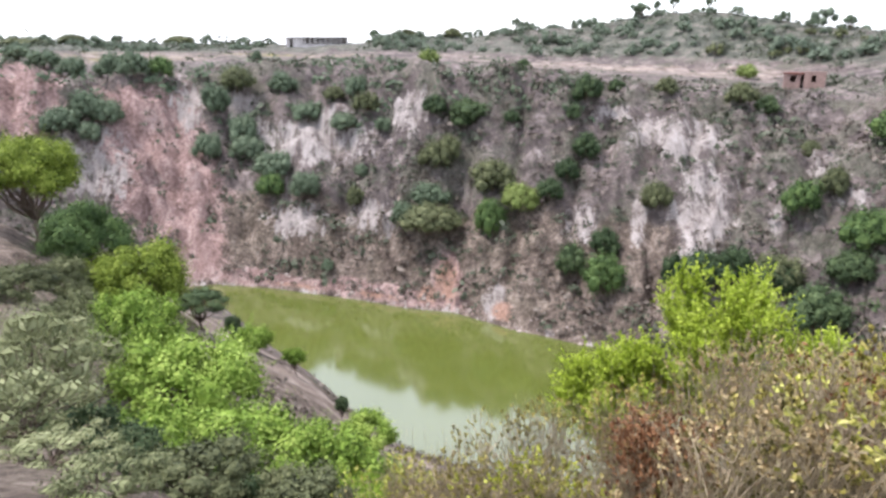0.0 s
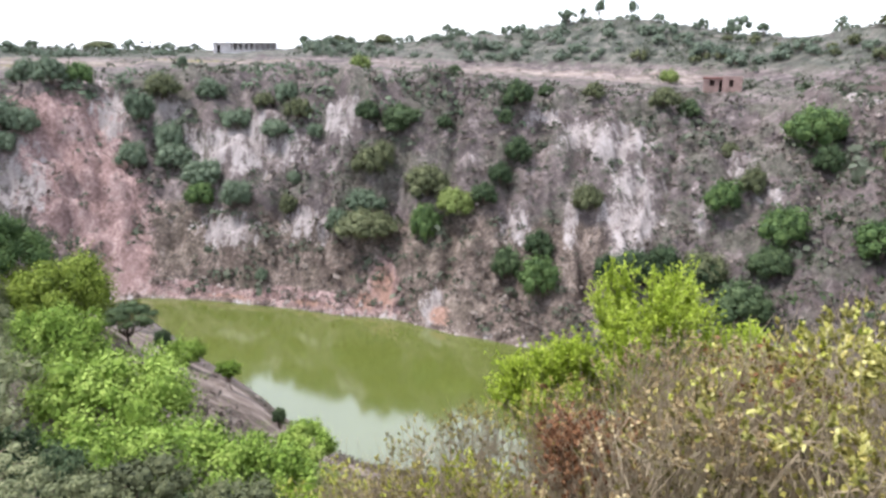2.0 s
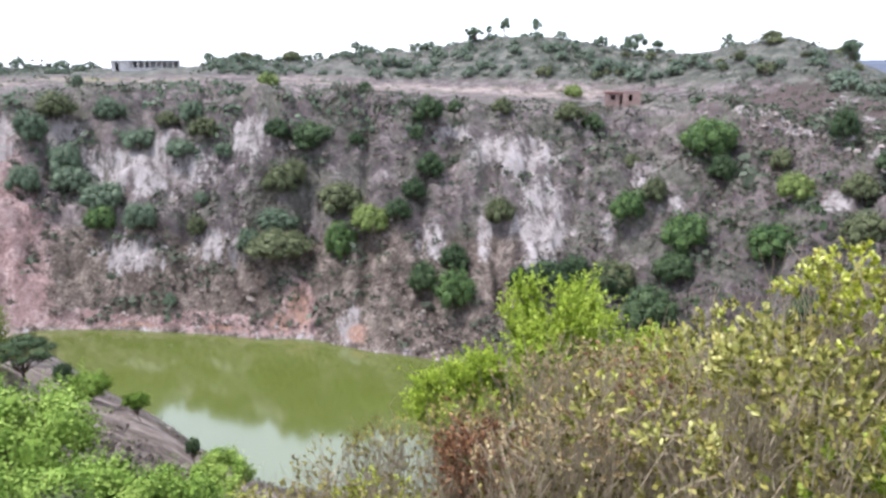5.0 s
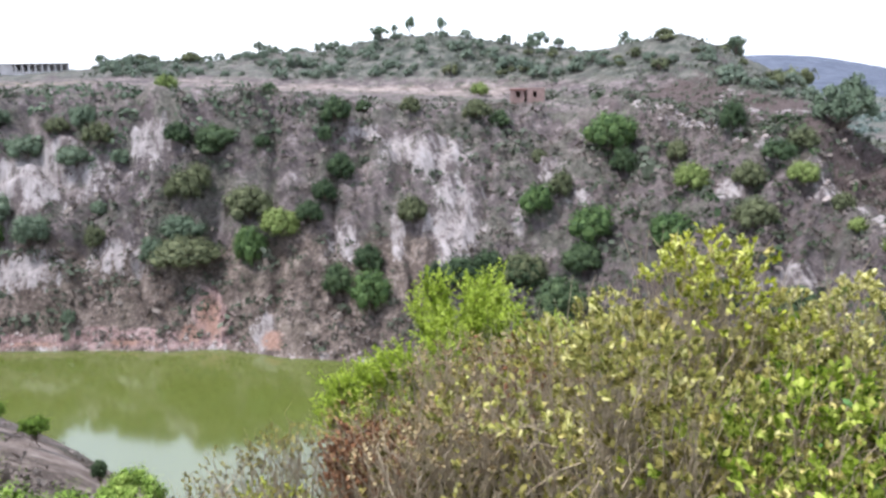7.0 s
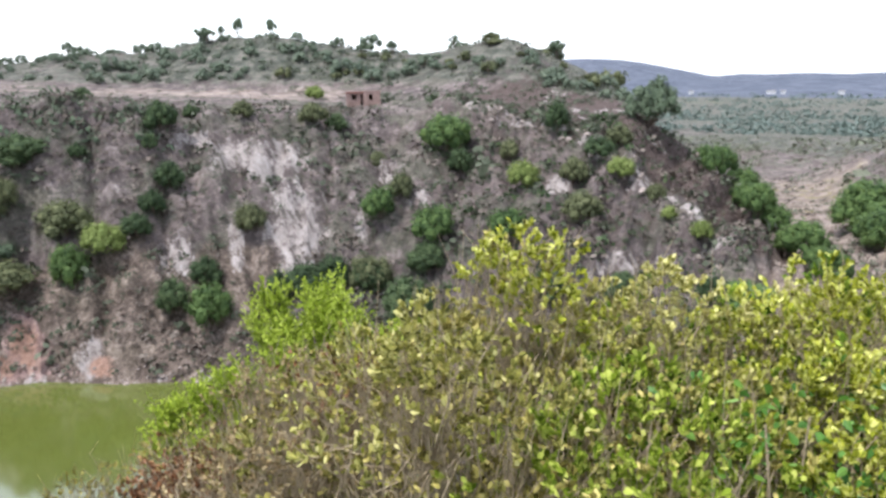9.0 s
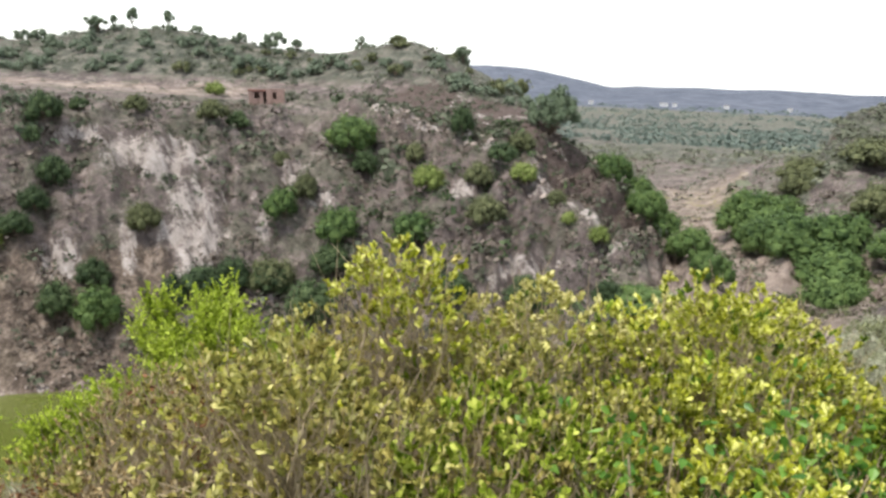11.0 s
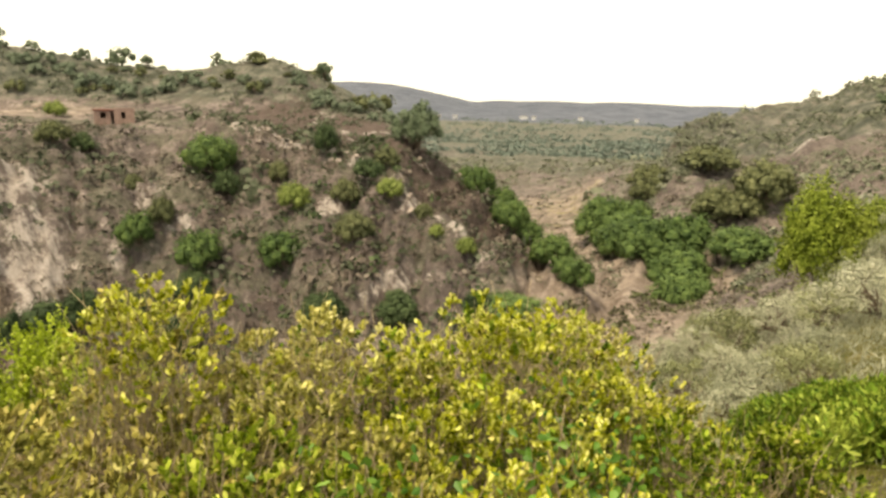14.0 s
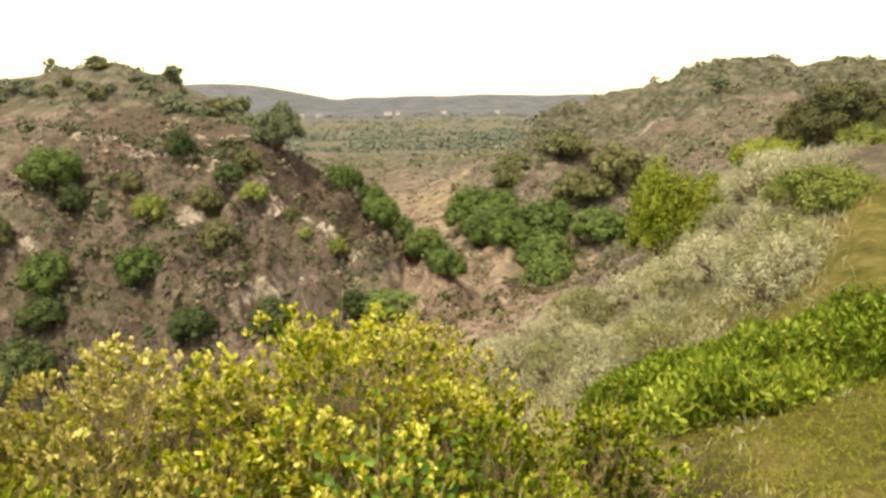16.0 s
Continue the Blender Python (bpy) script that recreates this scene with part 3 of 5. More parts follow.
def tree_meshes(name, rng, width, tall, foliage, count, leaf, clumps=16, bare=0.25, flat=1.0, ragged=0.3, sides=5, split=False, core=0.68, plump=1.0, stems=99):
    """Trunk and crown meshes of a tree or bush that stands on the origin: limbs that end in rounded clumps of leaves."""
    lo = tall * bare
    dome = bare < 0.06
    cz, rz, rx = (tall * 0.36, tall * 0.62, width / 2) if dome else ((lo + tall) / 2, (tall - lo) / 2 * flat, width / 2)
    ang = np.arange(clumps) * 2.39996 + rng.uniform(0, 6)
    u = (np.arange(clumps) + 0.5) / clumps
    zz = 1 - u * (1.3 if dome else 1.55)
    rr = np.sqrt(np.clip(1 - zz ** 2, 0, 1)) * 0.76
    rad = rng.uniform(1 - ragged, 1 + ragged, clumps)
    c = np.stack([np.cos(ang) * rr * rx * rad, np.sin(ang) * rr * rx * rad, cz + zz * rz * 0.68 * rng.uniform(0.8, 1.15, clumps)], 1)
    c[:, 2] = np.maximum(c[:, 2], lo * 0.8 + 0.12 * tall)
    size = rng.uniform(0.22, 0.40, clumps) * (16 / clumps) ** 0.25 * plump
    ball = size[:, None] * np.array([rx, rx, rz * 1.05])
    # leaves on the outside of the clumps only
    tries = int(count * 2.6)
    which = rng.choice(clumps, tries, p=size ** 2 / (size ** 2).sum())
    d = unit(rng.normal(size=(tries, 3)) + np.array([0, 0, 0.35]))
    pos = c[which] + d * ball[which] * rng.uniform(0.78, 1.14, tries)[:, None]
    free = np.ones(tries, bool)
    for k in range(clumps):
        free &= (which == k) | ((((pos - c[k]) / ball[k]) ** 2).sum(1) > 0.72)
    pos, d = pos[free][:count], d[free][:count]
    n = len(pos)
    pos[:, 2] = np.maximum(pos[:, 2], 0.03 * tall)
    face = unit(0.7 * d + 0.55 * unit(pos - np.array([0, 0, cz * 0.6])) + rng.normal(size=(n, 3)) * 0.34)
    out = unit(np.cross(face, rng.normal(size=(n, 3))) + d * 0.25)
    long = leaf * rng.uniform(0.6, 1.3, n)
    crown = leaves(pos - out * long[:, None] * 0.5, out, long, long * rng.uniform(0.6, 0.95, n), rng, 0.1, face=face)
    # the close inner foliage that fills each clump
    fill = (c[:, None] + BALL[None] * ball[:, None] * (core or 0.6) * rng.uniform(0.92, 1.06, (clumps, len(BALL), 1))).reshape(-1, 3)
    fill[:, 2] = np.maximum(fill[:, 2], 0.02 * tall)
    crown = merge([crown, (fill, np.arange(len(fill)).reshape(-1, 4))])
    if not core:
        n = int(count * 0.55)
        k = rng.choice(clumps, n, p=size ** 2 / (size ** 2).sum())
        d = unit(rng.normal(size=(n, 3)))
        pos = c[k] + d * ball[k] * rng.uniform(0.62, 0.86, n)[:, None]
        pos[:, 2] = np.maximum(pos[:, 2], 0.03 * tall)
        face = unit(d + rng.normal(size=(n, 3)) * 0.35)
        out = unit(np.cross(face, rng.normal(size=(n, 3))))
        long = leaf * rng.uniform(1.0, 1.6, n)
        crown = merge([crown, leaves(pos - out * long[:, None] * 0.5, out, long, long * 0.85, rng, 0.1, face=face)])
    bits = []
    thick = max(0.03, width * 0.022)
    fork = np.array([rng.normal() * 0.04 * width, rng.normal() * 0.04 * width, max(lo * 0.7, tall * 0.12)])
    bits.append(tube(bend((0, 0, -0.3), fork, rng), np.linspace(thick * 1.35, thick, 5), sides + 1))
    limbs = [tube(bend(fork, c[k], rng, 4, 0.2), np.linspace(thick * 0.7, thick * 0.15, 4), sides - 2) for k in range(min(clumps, stems))]
    if split:
        return quads_mesh(name + "_trunk", *bits[0], BARK, True), quads_mesh(name + "_crown", *crown, foliage), [quads_mesh(name + "_branch", *b, BARK, True) for b in limbs]
    return quads_mesh(name + "_trunk", *merge(bits + limbs), BARK, True), quads_mesh(name + "_crown", *crown, foliage), []


def plant(kind, meshes, m, label, category, group=""):
    ob = new(kind)
    trunk = part("trunk" if category == "tree" else "stem", meshes[0], ob)
    part("crown", meshes[1], ob)
    for branch in meshes[2]:
        part("branch", branch, trunk)
    ob.matrix_basis = m
    return tagged(ob, label, category, group)


def stand(x, y, sx=1.0, sz=1.0, turn=0.0, sink=0.0):
    """A pose on the ground, with a size."""
    z = float(height(x, y)[0][0])
    return Matrix.Translation((x, y, z - sink)) @ Matrix.Rotation(turn, 4, "Z") @ Matrix.Diagonal((sx, sx, sz, 1))


# ---------------------------------------------------------------- the ground, one sheet to the horizon
bearings = np.concatenate([np.arange(-45, 100, 0.25), np.arange(100, 315, 3.0)])
rings = np.concatenate([np.geomspace(0.01, 3, 24), np.geomspace(3.1, 40, 72), np.arange(40.5, 72, 0.75), np.arange(72, 136, 0.5),
                        np.arange(136, 260, 1.4), np.geomspace(261, 4600, 70)])
ga, gr = np.meshgrid(np.radians(bearings), rings, indexing="ij")
gx, gy = (gr * np.sin(ga)).ravel() - 0.2, (gr * np.cos(ga)).ravel() - 0.3
gz, gzone = height(gx, gy)
na, nr = ga.shape
i, j = np.meshgrid(np.arange(na), np.arange(nr - 1), indexing="ij")
gi = (i + 1) % na
gfaces = np.stack([i * nr + j, i * nr + j + 1, gi * nr + j + 1, gi * nr + j], -1).reshape(-1, 4)[:, ::-1]
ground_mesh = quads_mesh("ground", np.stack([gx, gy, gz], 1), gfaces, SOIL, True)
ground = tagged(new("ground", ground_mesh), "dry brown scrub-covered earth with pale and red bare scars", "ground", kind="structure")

# where the bare rock, red earth, sand and grass lie: distance along the scarp, height, half width, half height
PALE = ((39.4, -14.1, 5.2, 2.2), (42.1, -21.3, 4.3, 4.3), (-20.6, -15.8, 9.4, 3.4), (-11.8, -25.6, 4.8, 2.1), (-25, -26.7, 5.3, 1.8), (-5, -11.4, 3.7, 2.8),
    (-54.5, -18.6, 5.2, 4.9), (27.1, -11, 2.8, 1.2), (9.6, -33, 2, 2.3), (34.2, -13.5, 4.2, 2), (23.4, -23.8, 2.4, 1.7), (32.3, -22.8, 1.4, 2.4),
    (-39.8, -11.5, 2.3, 3.2), (-31.6, -11.7, 2.3, 3), (94.5, -22.8, 5.3, 1), (52.8, -21.6, 1.9, 1.7), (97.1, -21.9, 6.2, 1.2), (116.9, -26, 2.3, 3.2),
    (61.7, -17.9, 3.3, 1.5), (85.7, -15.4, 2.8, 0.9), (58.4, -16.1, 4.7, 1.4))
RED = ((-46.5, -13, 8, 4.9), (-43.6, -22.6, 7.6, 6.1), (-40.5, -30.7, 3.9, 3.4), (-62.1, -9.7, 5.1, 5.3), (-9.3, -34.1, 12.9, 1), (1.1, -32.1, 2.5, 2.6),
    (-31.1, -34, 7.4, 0.9), (-2.3, -26.1, 4.3, 2), (10.7, -14.1, 6.6, 2.2), (73.3, -13.1, 6.5, 2.7), (93, -19.3, 7.6, 1.4))


ORANGE = ((0.8, -31.8, 2.4, 2.6), (-2.6, -33.6, 2.4, 1.3), (-12.0, -34.3, 4.0, 0.5), (-26.0, -34.4, 5.0, 0.45), (10.5, -33.6, 2, 1.2))


def spread(patches, peak):
    along, best = np.radians(np.degrees(np.arctan2(gx, gy))) * 115, np.zeros(len(gx))
    for s, z, hw, hh in patches:
        q = ((along - s) / (hw * 1.25)) ** 2 + ((gz - z) / (hh * 1.3)) ** 2
        best = np.maximum(best, np.clip(peak - 0.42 * q, 0, 1))
    return best * step(4.9, 5.1, gzone) * (1 - step(7.3, 7.6, gzone))


ground_a, ground_r = np.degrees(np.arctan2(gx, gy)), np.hypot(gx, gy)
side = step(-40, -34, ground_a) * (1 - step(96, 104, ground_a))
shore = step(4.95, 5.0, gzone) * (1 - step(5.03, 5.09, gzone)) * (1 - step(14, 20, ground_a))
valley = step(46, 62, ground_a) * (1 - step(76, 80, ground_a)) * step(3.6, 4.2, gzone) * (1 - step(-22, -20, gz)) * (1 - step(160, 210, ground_r))
track = step(7.45, 7.75, gzone) * (1 - step(8.0, 8.25, gzone)) * (1 - step(24, 30, ground_a))
bank_path = step(2.55, 2.85, gzone) * (1 - step(2.98, 3.05, gzone)) * step(-24, -20, ground_a) * (1 - step(2, 6, ground_a))
crest_x = np.interp(gy, SPUR_LINE[::-1, 1], SPUR_LINE[::-1, 0])  # dark earth colour that paints in the shade on the spur's flank that drops to the valley
umber_shade = step(1.5, 4.0, gx - crest_x) * (1 - step(24, 34, gx - crest_x)) * step(38, 44, gy) * (1 - step(104, 112, gy)) * step(-27, -24, gz)
# the spur's remaining face is browned more weakly, again as painted shade
umber_shade = np.maximum(umber_shade, 0.52 * step(22, 34, ground_a) * (1 - step(52, 60, ground_a)) * step(5.0, 5.3, gzone) * (1 - step(7.0, 7.4, gzone)))
rise = np.degrees(np.arctan2(gz, ground_r))
hill_path = np.exp(-((rise - np.interp(ground_a, (77.5, 78.6, 80.0, 84.5), (-4.6, -3.3, -2.8, -2.5))) / 0.16) ** 2) * step(77, 78, ground_a) * (1 - step(83.5, 85, ground_a)) * step(80, 95, ground_r) * (1 - step(190, 220, ground_r))
layers = {
    "pale": np.maximum(0.75 * hill_path, np.maximum(np.maximum(np.maximum(np.maximum(spread(PALE[:14], 0.76), spread(PALE[14:], 0.56)), 0.42 * step(0.1, 0.45, fbm(gx, gy, 7.0, 44, 3)) * umber_shade), shore * 0.38), 0.62 * np.exp(-(spur_distance(gx, gy) / 1.7) ** 2)) ) * side,
    "red": np.maximum(spread(RED[:7], 0.84), spread(RED[7:], 0.34)) * side,
    "orange": np.maximum(spread(ORANGE, 0.66) * side, 0.8 * np.exp(-((gx - 33.8) ** 2 + (gy + 0.9) ** 2) / 4.0)),
    "apron": np.maximum(step(4.9, 5.05, gzone) * (1 - step(5.55, 6.1, gzone)) * (1 - step(16, 24, ground_a)) * step(-26, -20, ground_a), step(0.9, 1.4, gzone) * (1 - step(3.1, 3.4, gzone)) * (1 - step(50, 60, ground_a)) * step(-60, -50, ground_a)),
    "sand": np.clip(valley * 0.62 + track * (0.5 + 0.3 * fbm(gx, gy * 3, 14.0, 52, 3)) + step(10.1, 10.4, gzone) * (1 - step(11.0, 11.2, gzone)) * np.clip(0.6 * fbm(gx, gy * 2.5, 160.0, 33, 2), 0, 1) + bank_path * 0.75, 0, 1),
    "grass": np.clip(np.maximum(np.maximum(step(66, 76, ground_a), 1 - step(-80, -62, ground_a)), 1 - step(1.3, 2.2, ground_r)) * (1 - step(14, 22, ground_r)) * (0.9 + 0.3 * fbm(gx, gy, 1.1, 57, 3) - 0.3 * np.exp(-((gx - 5.3) ** 2 + (gy - 0.1) ** 2) / 0.2) - 0.45 * np.exp(-((gx - 6.2) ** 2 + (gy - 0.4) ** 2) / 0.9))
                     + track * (0.34 + 0.5 * fbm(gx, gy * 4, 22.0, 53, 3)) * (1 - 0.6 * step(-12, -2, ground_a)) + valley * 0.4 * step(105, 130, ground_r) + step(10.2, 10.5, gzone) * (1 - step(11.7, 11.9, gzone)) * np.clip(0.1 + fbm(gx * 0.6, gy * 2, 120.0, 35, 2), 0, 1), 0, 1),
    "wood": np.clip(step(8.02, 8.3, gzone) * (0.74 + 0.3 * fbm(gx, gy, 40.0, 41, 3)) * (1 - step(11.5, 11.9, gzone)) * (1 - valley) * (1 - step(48, 51, ground_a) * (1 - step(66, 69, ground_a)) * 0.5 * step(8.2, 8.6, gzone) * (1 - step(9.2, 9.6, gzone))) + step(76, 82, ground_a) * step(5.5, 6.5, gzone) * 0.3, 0, 1),
    "umber_shade": np.maximum(umber_shade * 0.85, 0.8 * np.maximum(step(60, 70, ground_a), 1 - step(-80, -62, ground_a)) * (1 - step(10, 16, ground_r))),
    # where the haze-blue colour of the mountains sets in
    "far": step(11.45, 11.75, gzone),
}
for name, values in layers.items():
    ground_mesh.attributes.new(name, "FLOAT", "POINT").data.foreach_set("value", np.asarray(values, np.float32))

# the pond
wa, wr = np.meshgrid(np.radians(np.linspace(-42, 36, 60)), np.linspace(41, 112, 40), indexing="ij")
wi, wj = np.meshgrid(np.arange(59), np.arange(39), indexing="ij")
wf = np.stack([wi * 40 + wj, wi * 40 + wj + 1, (wi + 1) * 40 + wj + 1, (wi + 1) * 40 + wj], -1).reshape(-1, 4)[:, ::-1]
wv = np.stack([(wr * np.sin(wa)).ravel(), (wr * np.cos(wa)).ravel(), np.full(wa.size, WATER_Z)], 1)
tagged(new("water", quads_mesh("water", wv, wf, WATER, True)), "still murky olive-green pond mirroring the pale sky", "water", kind="structure")


# ---------------------------------------------------------------- bushes and trees of the far slope: x, y, width, height
SLOPE_DARK_WEST = (
    (-79, 133.9, 6.3, 3.3), (-70.6, 127.8, 5.9, 3.6), (-64.6, 125.5, 5.1, 4), (-58.2, 107.1, 6, 4.5), (-56.3, 122.3, 5.4, 4.4),
    (-55.4, 109.9, 5.5, 4.5), (-54, 107, 3.9, 3.4), (-52.7, 110.5, 5.5, 4.5), (-51, 119, 5.3, 4.2), (-37.9, 117.6, 5, 5),
    (-37.7, 146.5, 2.2, 2.7), (-37.8, 112, 4.8, 4.4), (-33.3, 116.6, 5, 5), (-32.1, 114.4, 5.9, 4.4), (-27.8, 124.1, 5.2, 3.6),
    (-26.5, 109.7, 6.5, 4.7), (-23.3, 120.5, 5.9, 3.5), (-21.1, 104.1, 4.9, 4.4), (-16.6, 95.1, 2.1, 1.7), (-16.1, 115.9, 5.7, 3.1),
    (-14.7, 121, 4.5, 3.9), (-12.8, 108.4, 2.7, 2.3), (-9.5, 113.6, 3.7, 2.7), (-5.7, 97.9, 3.7, 4.1), (-2, 99.3, 6.2, 3.3),
)
SLOPE_DARK_EAST = (
    (-1.2, 109.4, 4.4, 3.1), (3.1, 107.3, 4.4, 2.4), (3.9, 108, 7.1, 3.5), (10.2, 105.4, 2.5, 2.2), (14.4, 92.9, 3.9, 3.1),
    (14.4, 129.9, 3.2, 2.3), (16.4, 84.7, 4.1, 4.4), (17, 95.3, 3.6, 3.2), (19.1, 103.5, 2.6, 2.4), (20.3, 98.9, 4.1, 3.7),
    (20.7, 86, 4.1, 3.7), (21.5, 105.8, 4.8, 4.3), (26.7, 110.1, 2.8, 2.1), (27.4, 78.7, 3.2, 4.3), (30.6, 78.2, 5.7, 3.6),
    (34.5, 78.6, 5.1, 4.3), (38.5, 76.2, 5.4, 3.6), (39.4, 68.2, 6.8, 5.4), (43.8, 71.6, 3.5, 2.8), (43.9, 71.3, 5, 3.2),
)
SLOPE_DARK_SPUR = (
    (44, 71, 4.9, 3.5), (47.4, 103.9, 3.7, 2.8), (49.4, 54.4, 5, 3.4), (49.6, 55.5, 5, 3.1), (54.5, 48.3, 5, 3.4),
    (55.8, 49.8, 3.1, 1.9), (56.9, 82.3, 4.1, 3.7), (58.1, 40.3, 3.6, 2.4), (65.8, 64.2, 4.5, 2.6), (66.3, 73, 3.6, 4),
)
SLOPE_GREEN = (
    (-26.9, 107, 5, 4.1), (6.4, 93.4, 4.7, 5.5), (19.8, 81.6, 5.4, 5.4), (-48, 122, 4.8, 4), (57.3, 86.9, 7.6, 5.9),
    (42.8, 81.1, 4.6, 4.6), (46.3, 73.2, 5.8, 5.1), (52.7, 66.1, 6.3, 4.6), (60.2, 38.1, 7.2, 2.7),
)
SLOPE_OLIVE = (
    (-13.3, 104, 3.5, 3.1), (0.9, 104.5, 4.2, 3.9), (-1.2, 103.6, 5.1, 4.2), (-1.9, 96.1, 8.9, 4), (7, 98.5, 6.6, 4.5),
    (38.6, 76.5, 5.8, 4.4), (46.5, 81.3, 3.5, 3.5), (34.1, 108.6, 3.7, 2.7), (43.5, 103.9, 4.5, 3.6), (49.3, 93.6, 3.5, 2.6),
    (27.8, 88.9, 3.5, 3.1), (-35.4, 122.8, 6.3, 4.2), (-12.4, 116.8, 4.8, 3.3), (-18.5, 121.4, 4, 2.8), (46.2, 81.6, 2.7, 2.7),
    (61.7, 64.4, 3.6, 3.3), (58.4, 59.2, 4.5, 3.4), (68.9, 63.9, 3.8, 2.7), (62.5, 78.6, 2.9, 2.9), (27.7, 88.4, 3.8, 3.8),
    (66.6, 55.4, 2.5, 2.1),
)
SLOPE_YELLOW = (
    (10.6, 94.1, 5.9, 4), (55.8, 132.1, 4.1, 2.9), (-2.6, 137.6, 4.5, 3.2), (57.6, 69.5, 4.4, 3.7), (65.1, 59.8, 3.6, 2.5),
    (64.7, 51.6, 2, 1.7), (64.9, 47.4, 2.7, 2.3),
)
TOE_GREEN = (
    (81.8, 57.8, 3.7, 3.7), (121.0, 80.7, 5.9, 5.3), (77.9, 46.9, 3.0, 3.0), (94.3, 38.9, 7.5, 5.0), (93.2, 41.8, 5.0, 3.8), (96.8, 33.3, 6.7, 4.2),
    (80.2, 53.0, 2.9, 2.7), (79.0, 50.0, 2.7, 2.5), (76.0, 44.2, 2.9, 2.6), (72.2, 38.2, 2.6, 2.4), (83.3, 61.6, 3.0, 2.8), (98.2, 43.4, 5.5, 4.0), (90.2, 36.6, 5.0, 3.6),
    (105.0, 45.0, 7.4, 4.6), (94.2, 42.0, 5.9, 4.2), (92.6, 32.6, 6.4, 4.0),
)
TOE_DARK = (
    (76.9, 48.6, 3.7, 3.7), (74.5, 41.1, 4.2, 3.5), (69.7, 35.3, 3.2, 3.2), (103.5, 48.4, 7.5, 4.7), (88.7, 30.5, 7.0, 4.6), (80.5, 26.0, 4.9, 4.2),
    (92.5, 24.4, 7.1, 3.9), (101.2, 49.3, 5.5, 4.6), (82.4, 27.3, 6.5, 5.0), (94.4, 25.1, 7.2, 3.2),
)
TOE_OLIVE = (
    (105.9, 31.9, 6.3, 4.5), (105.7, 25.8, 7.1, 5.3), (114.7, 46.9, 5.0, 4.0), (121.9, 39.4, 8.2, 4.1), (118.8, 48.3, 6.2, 4.1),
    (103.4, 27.8, 5.2, 3.5),
)
HILL_TREES = (
    (54.6, 188.4, 1.9, 2.9), (58.2, 185.5, 3.1, 4.1), (64.3, 178.5, 2.5, 4.0), (50.9, 189.5, 4.4, 3.5), (75.7, 163.0, 1.7, 2.3),
    (83.9, 151.7, 1.7, 2.2), (90.4, 134.1, 1.8, 2.4), (98.7, 109.9, 3.1, 3.1), (21.2, 211.8, 3.1, 3.1), (93.6, 124.8, 3.3, 1.8),
    (78.0, 155.4, 2.8, 2.2), (-23.4, 246.6, 3.6, 3.6), (-110.2, 216.8, 7.9, 2.8), (-99.0, 222.1, 2.8, 2.4), (-86.6, 240.2, 8.3, 2.5),
    (-114.2, 197.5, 9.2, 2.2), (-11.7, 236.4, 5.7, 2.7), (2.8, 228.2, 5.5, 2.6), (83.6, 150.3, 2.5, 2.5), (93.0, 122.7, 3.0, 1.2),
    (143.0, 17.1, 3.5, 3.2),
)
RIM_TREE = (77.9, 66.3, 6.6, 7.6)


grow = np.random.default_rng(7)


def kinds(name, foliage, count, leaf, n=4, **shape):
    return [tree_meshes(name, grow, 1.0, 1.0, foliage, count, leaf, **{"clumps": int(grow.integers(19, 25)), "plump": 1.25, "stems": 6, **shape}) for _ in range(n)]


HILL_BUSH = [kinds("hill_bush", m, 150, 0.11, n=3, bare=0.02, ragged=0.15, clumps=7, plump=1.2) for m in (LEAF_HILL, LEAF_HILL, LEAF_OLIVE, LEAF_HILL)]
BUSH = {"dark": kinds("dark_bush", LEAF_DARK, 1150, 0.056, bare=0.02, ragged=0.2), "green": kinds("green_bush", LEAF_GREEN, 1150, 0.056, bare=0.02, ragged=0.18),
        "dusty": kinds("dusty_bush", LEAF_TEAL, 1150, 0.056, bare=0.02, ragged=0.3), "olive": kinds("olive_bush", LEAF_OLIVE, 1150, 0.056, bare=0.02, ragged=0.3), "yellow": kinds("yellow_bush", LEAF_STRAW_GREEN, 1150, 0.056, bare=0.04, ragged=0.22)}
WORDS = {"dark": "dense dark green bush rooted in the eroded slope", "green": "rounded leafy green bush on the eroded slope",
         "dusty": "dull grey-green bush rooted in the eroded slope", "olive": "dusty olive thorn bush on the dry slope", "yellow": "yellowish green bush on the brown slope"}


def scatter_bushes(rows, kind, group, swell=1.0):
    for x, y, w, h in rows:
        plant("bush", BUSH[kind][int(grow.integers(4))], stand(x, y, w * 0.92 * swell, h * 0.98 * swell, grow.uniform(0, 6.3), 0.1), WORDS[kind], "bush", group)


for rows, kind in ((SLOPE_DARK_WEST, "dusty"), (SLOPE_DARK_EAST, "dark"), (SLOPE_DARK_SPUR, "dark"), (SLOPE_GREEN, "green"), (SLOPE_OLIVE, "olive"), (SLOPE_YELLOW, "yellow")):
    scatter_bushes(rows, kind, "bushes on the far slope")
for rows, kind in ((TOE_GREEN, "green"), (TOE_DARK, "green"), (TOE_OLIVE, "olive")):
    scatter_bushes(rows, kind, "bushes at the mouth of the valley", 1.22)

# thorn trees on the skyline
SKY_TREES = [tree_meshes("thorn_tree", grow, 1.0, 1.0, LEAF_TEAL, 460, 0.09, clumps=10, bare=0.25, ragged=0.55) for _ in range(4)]
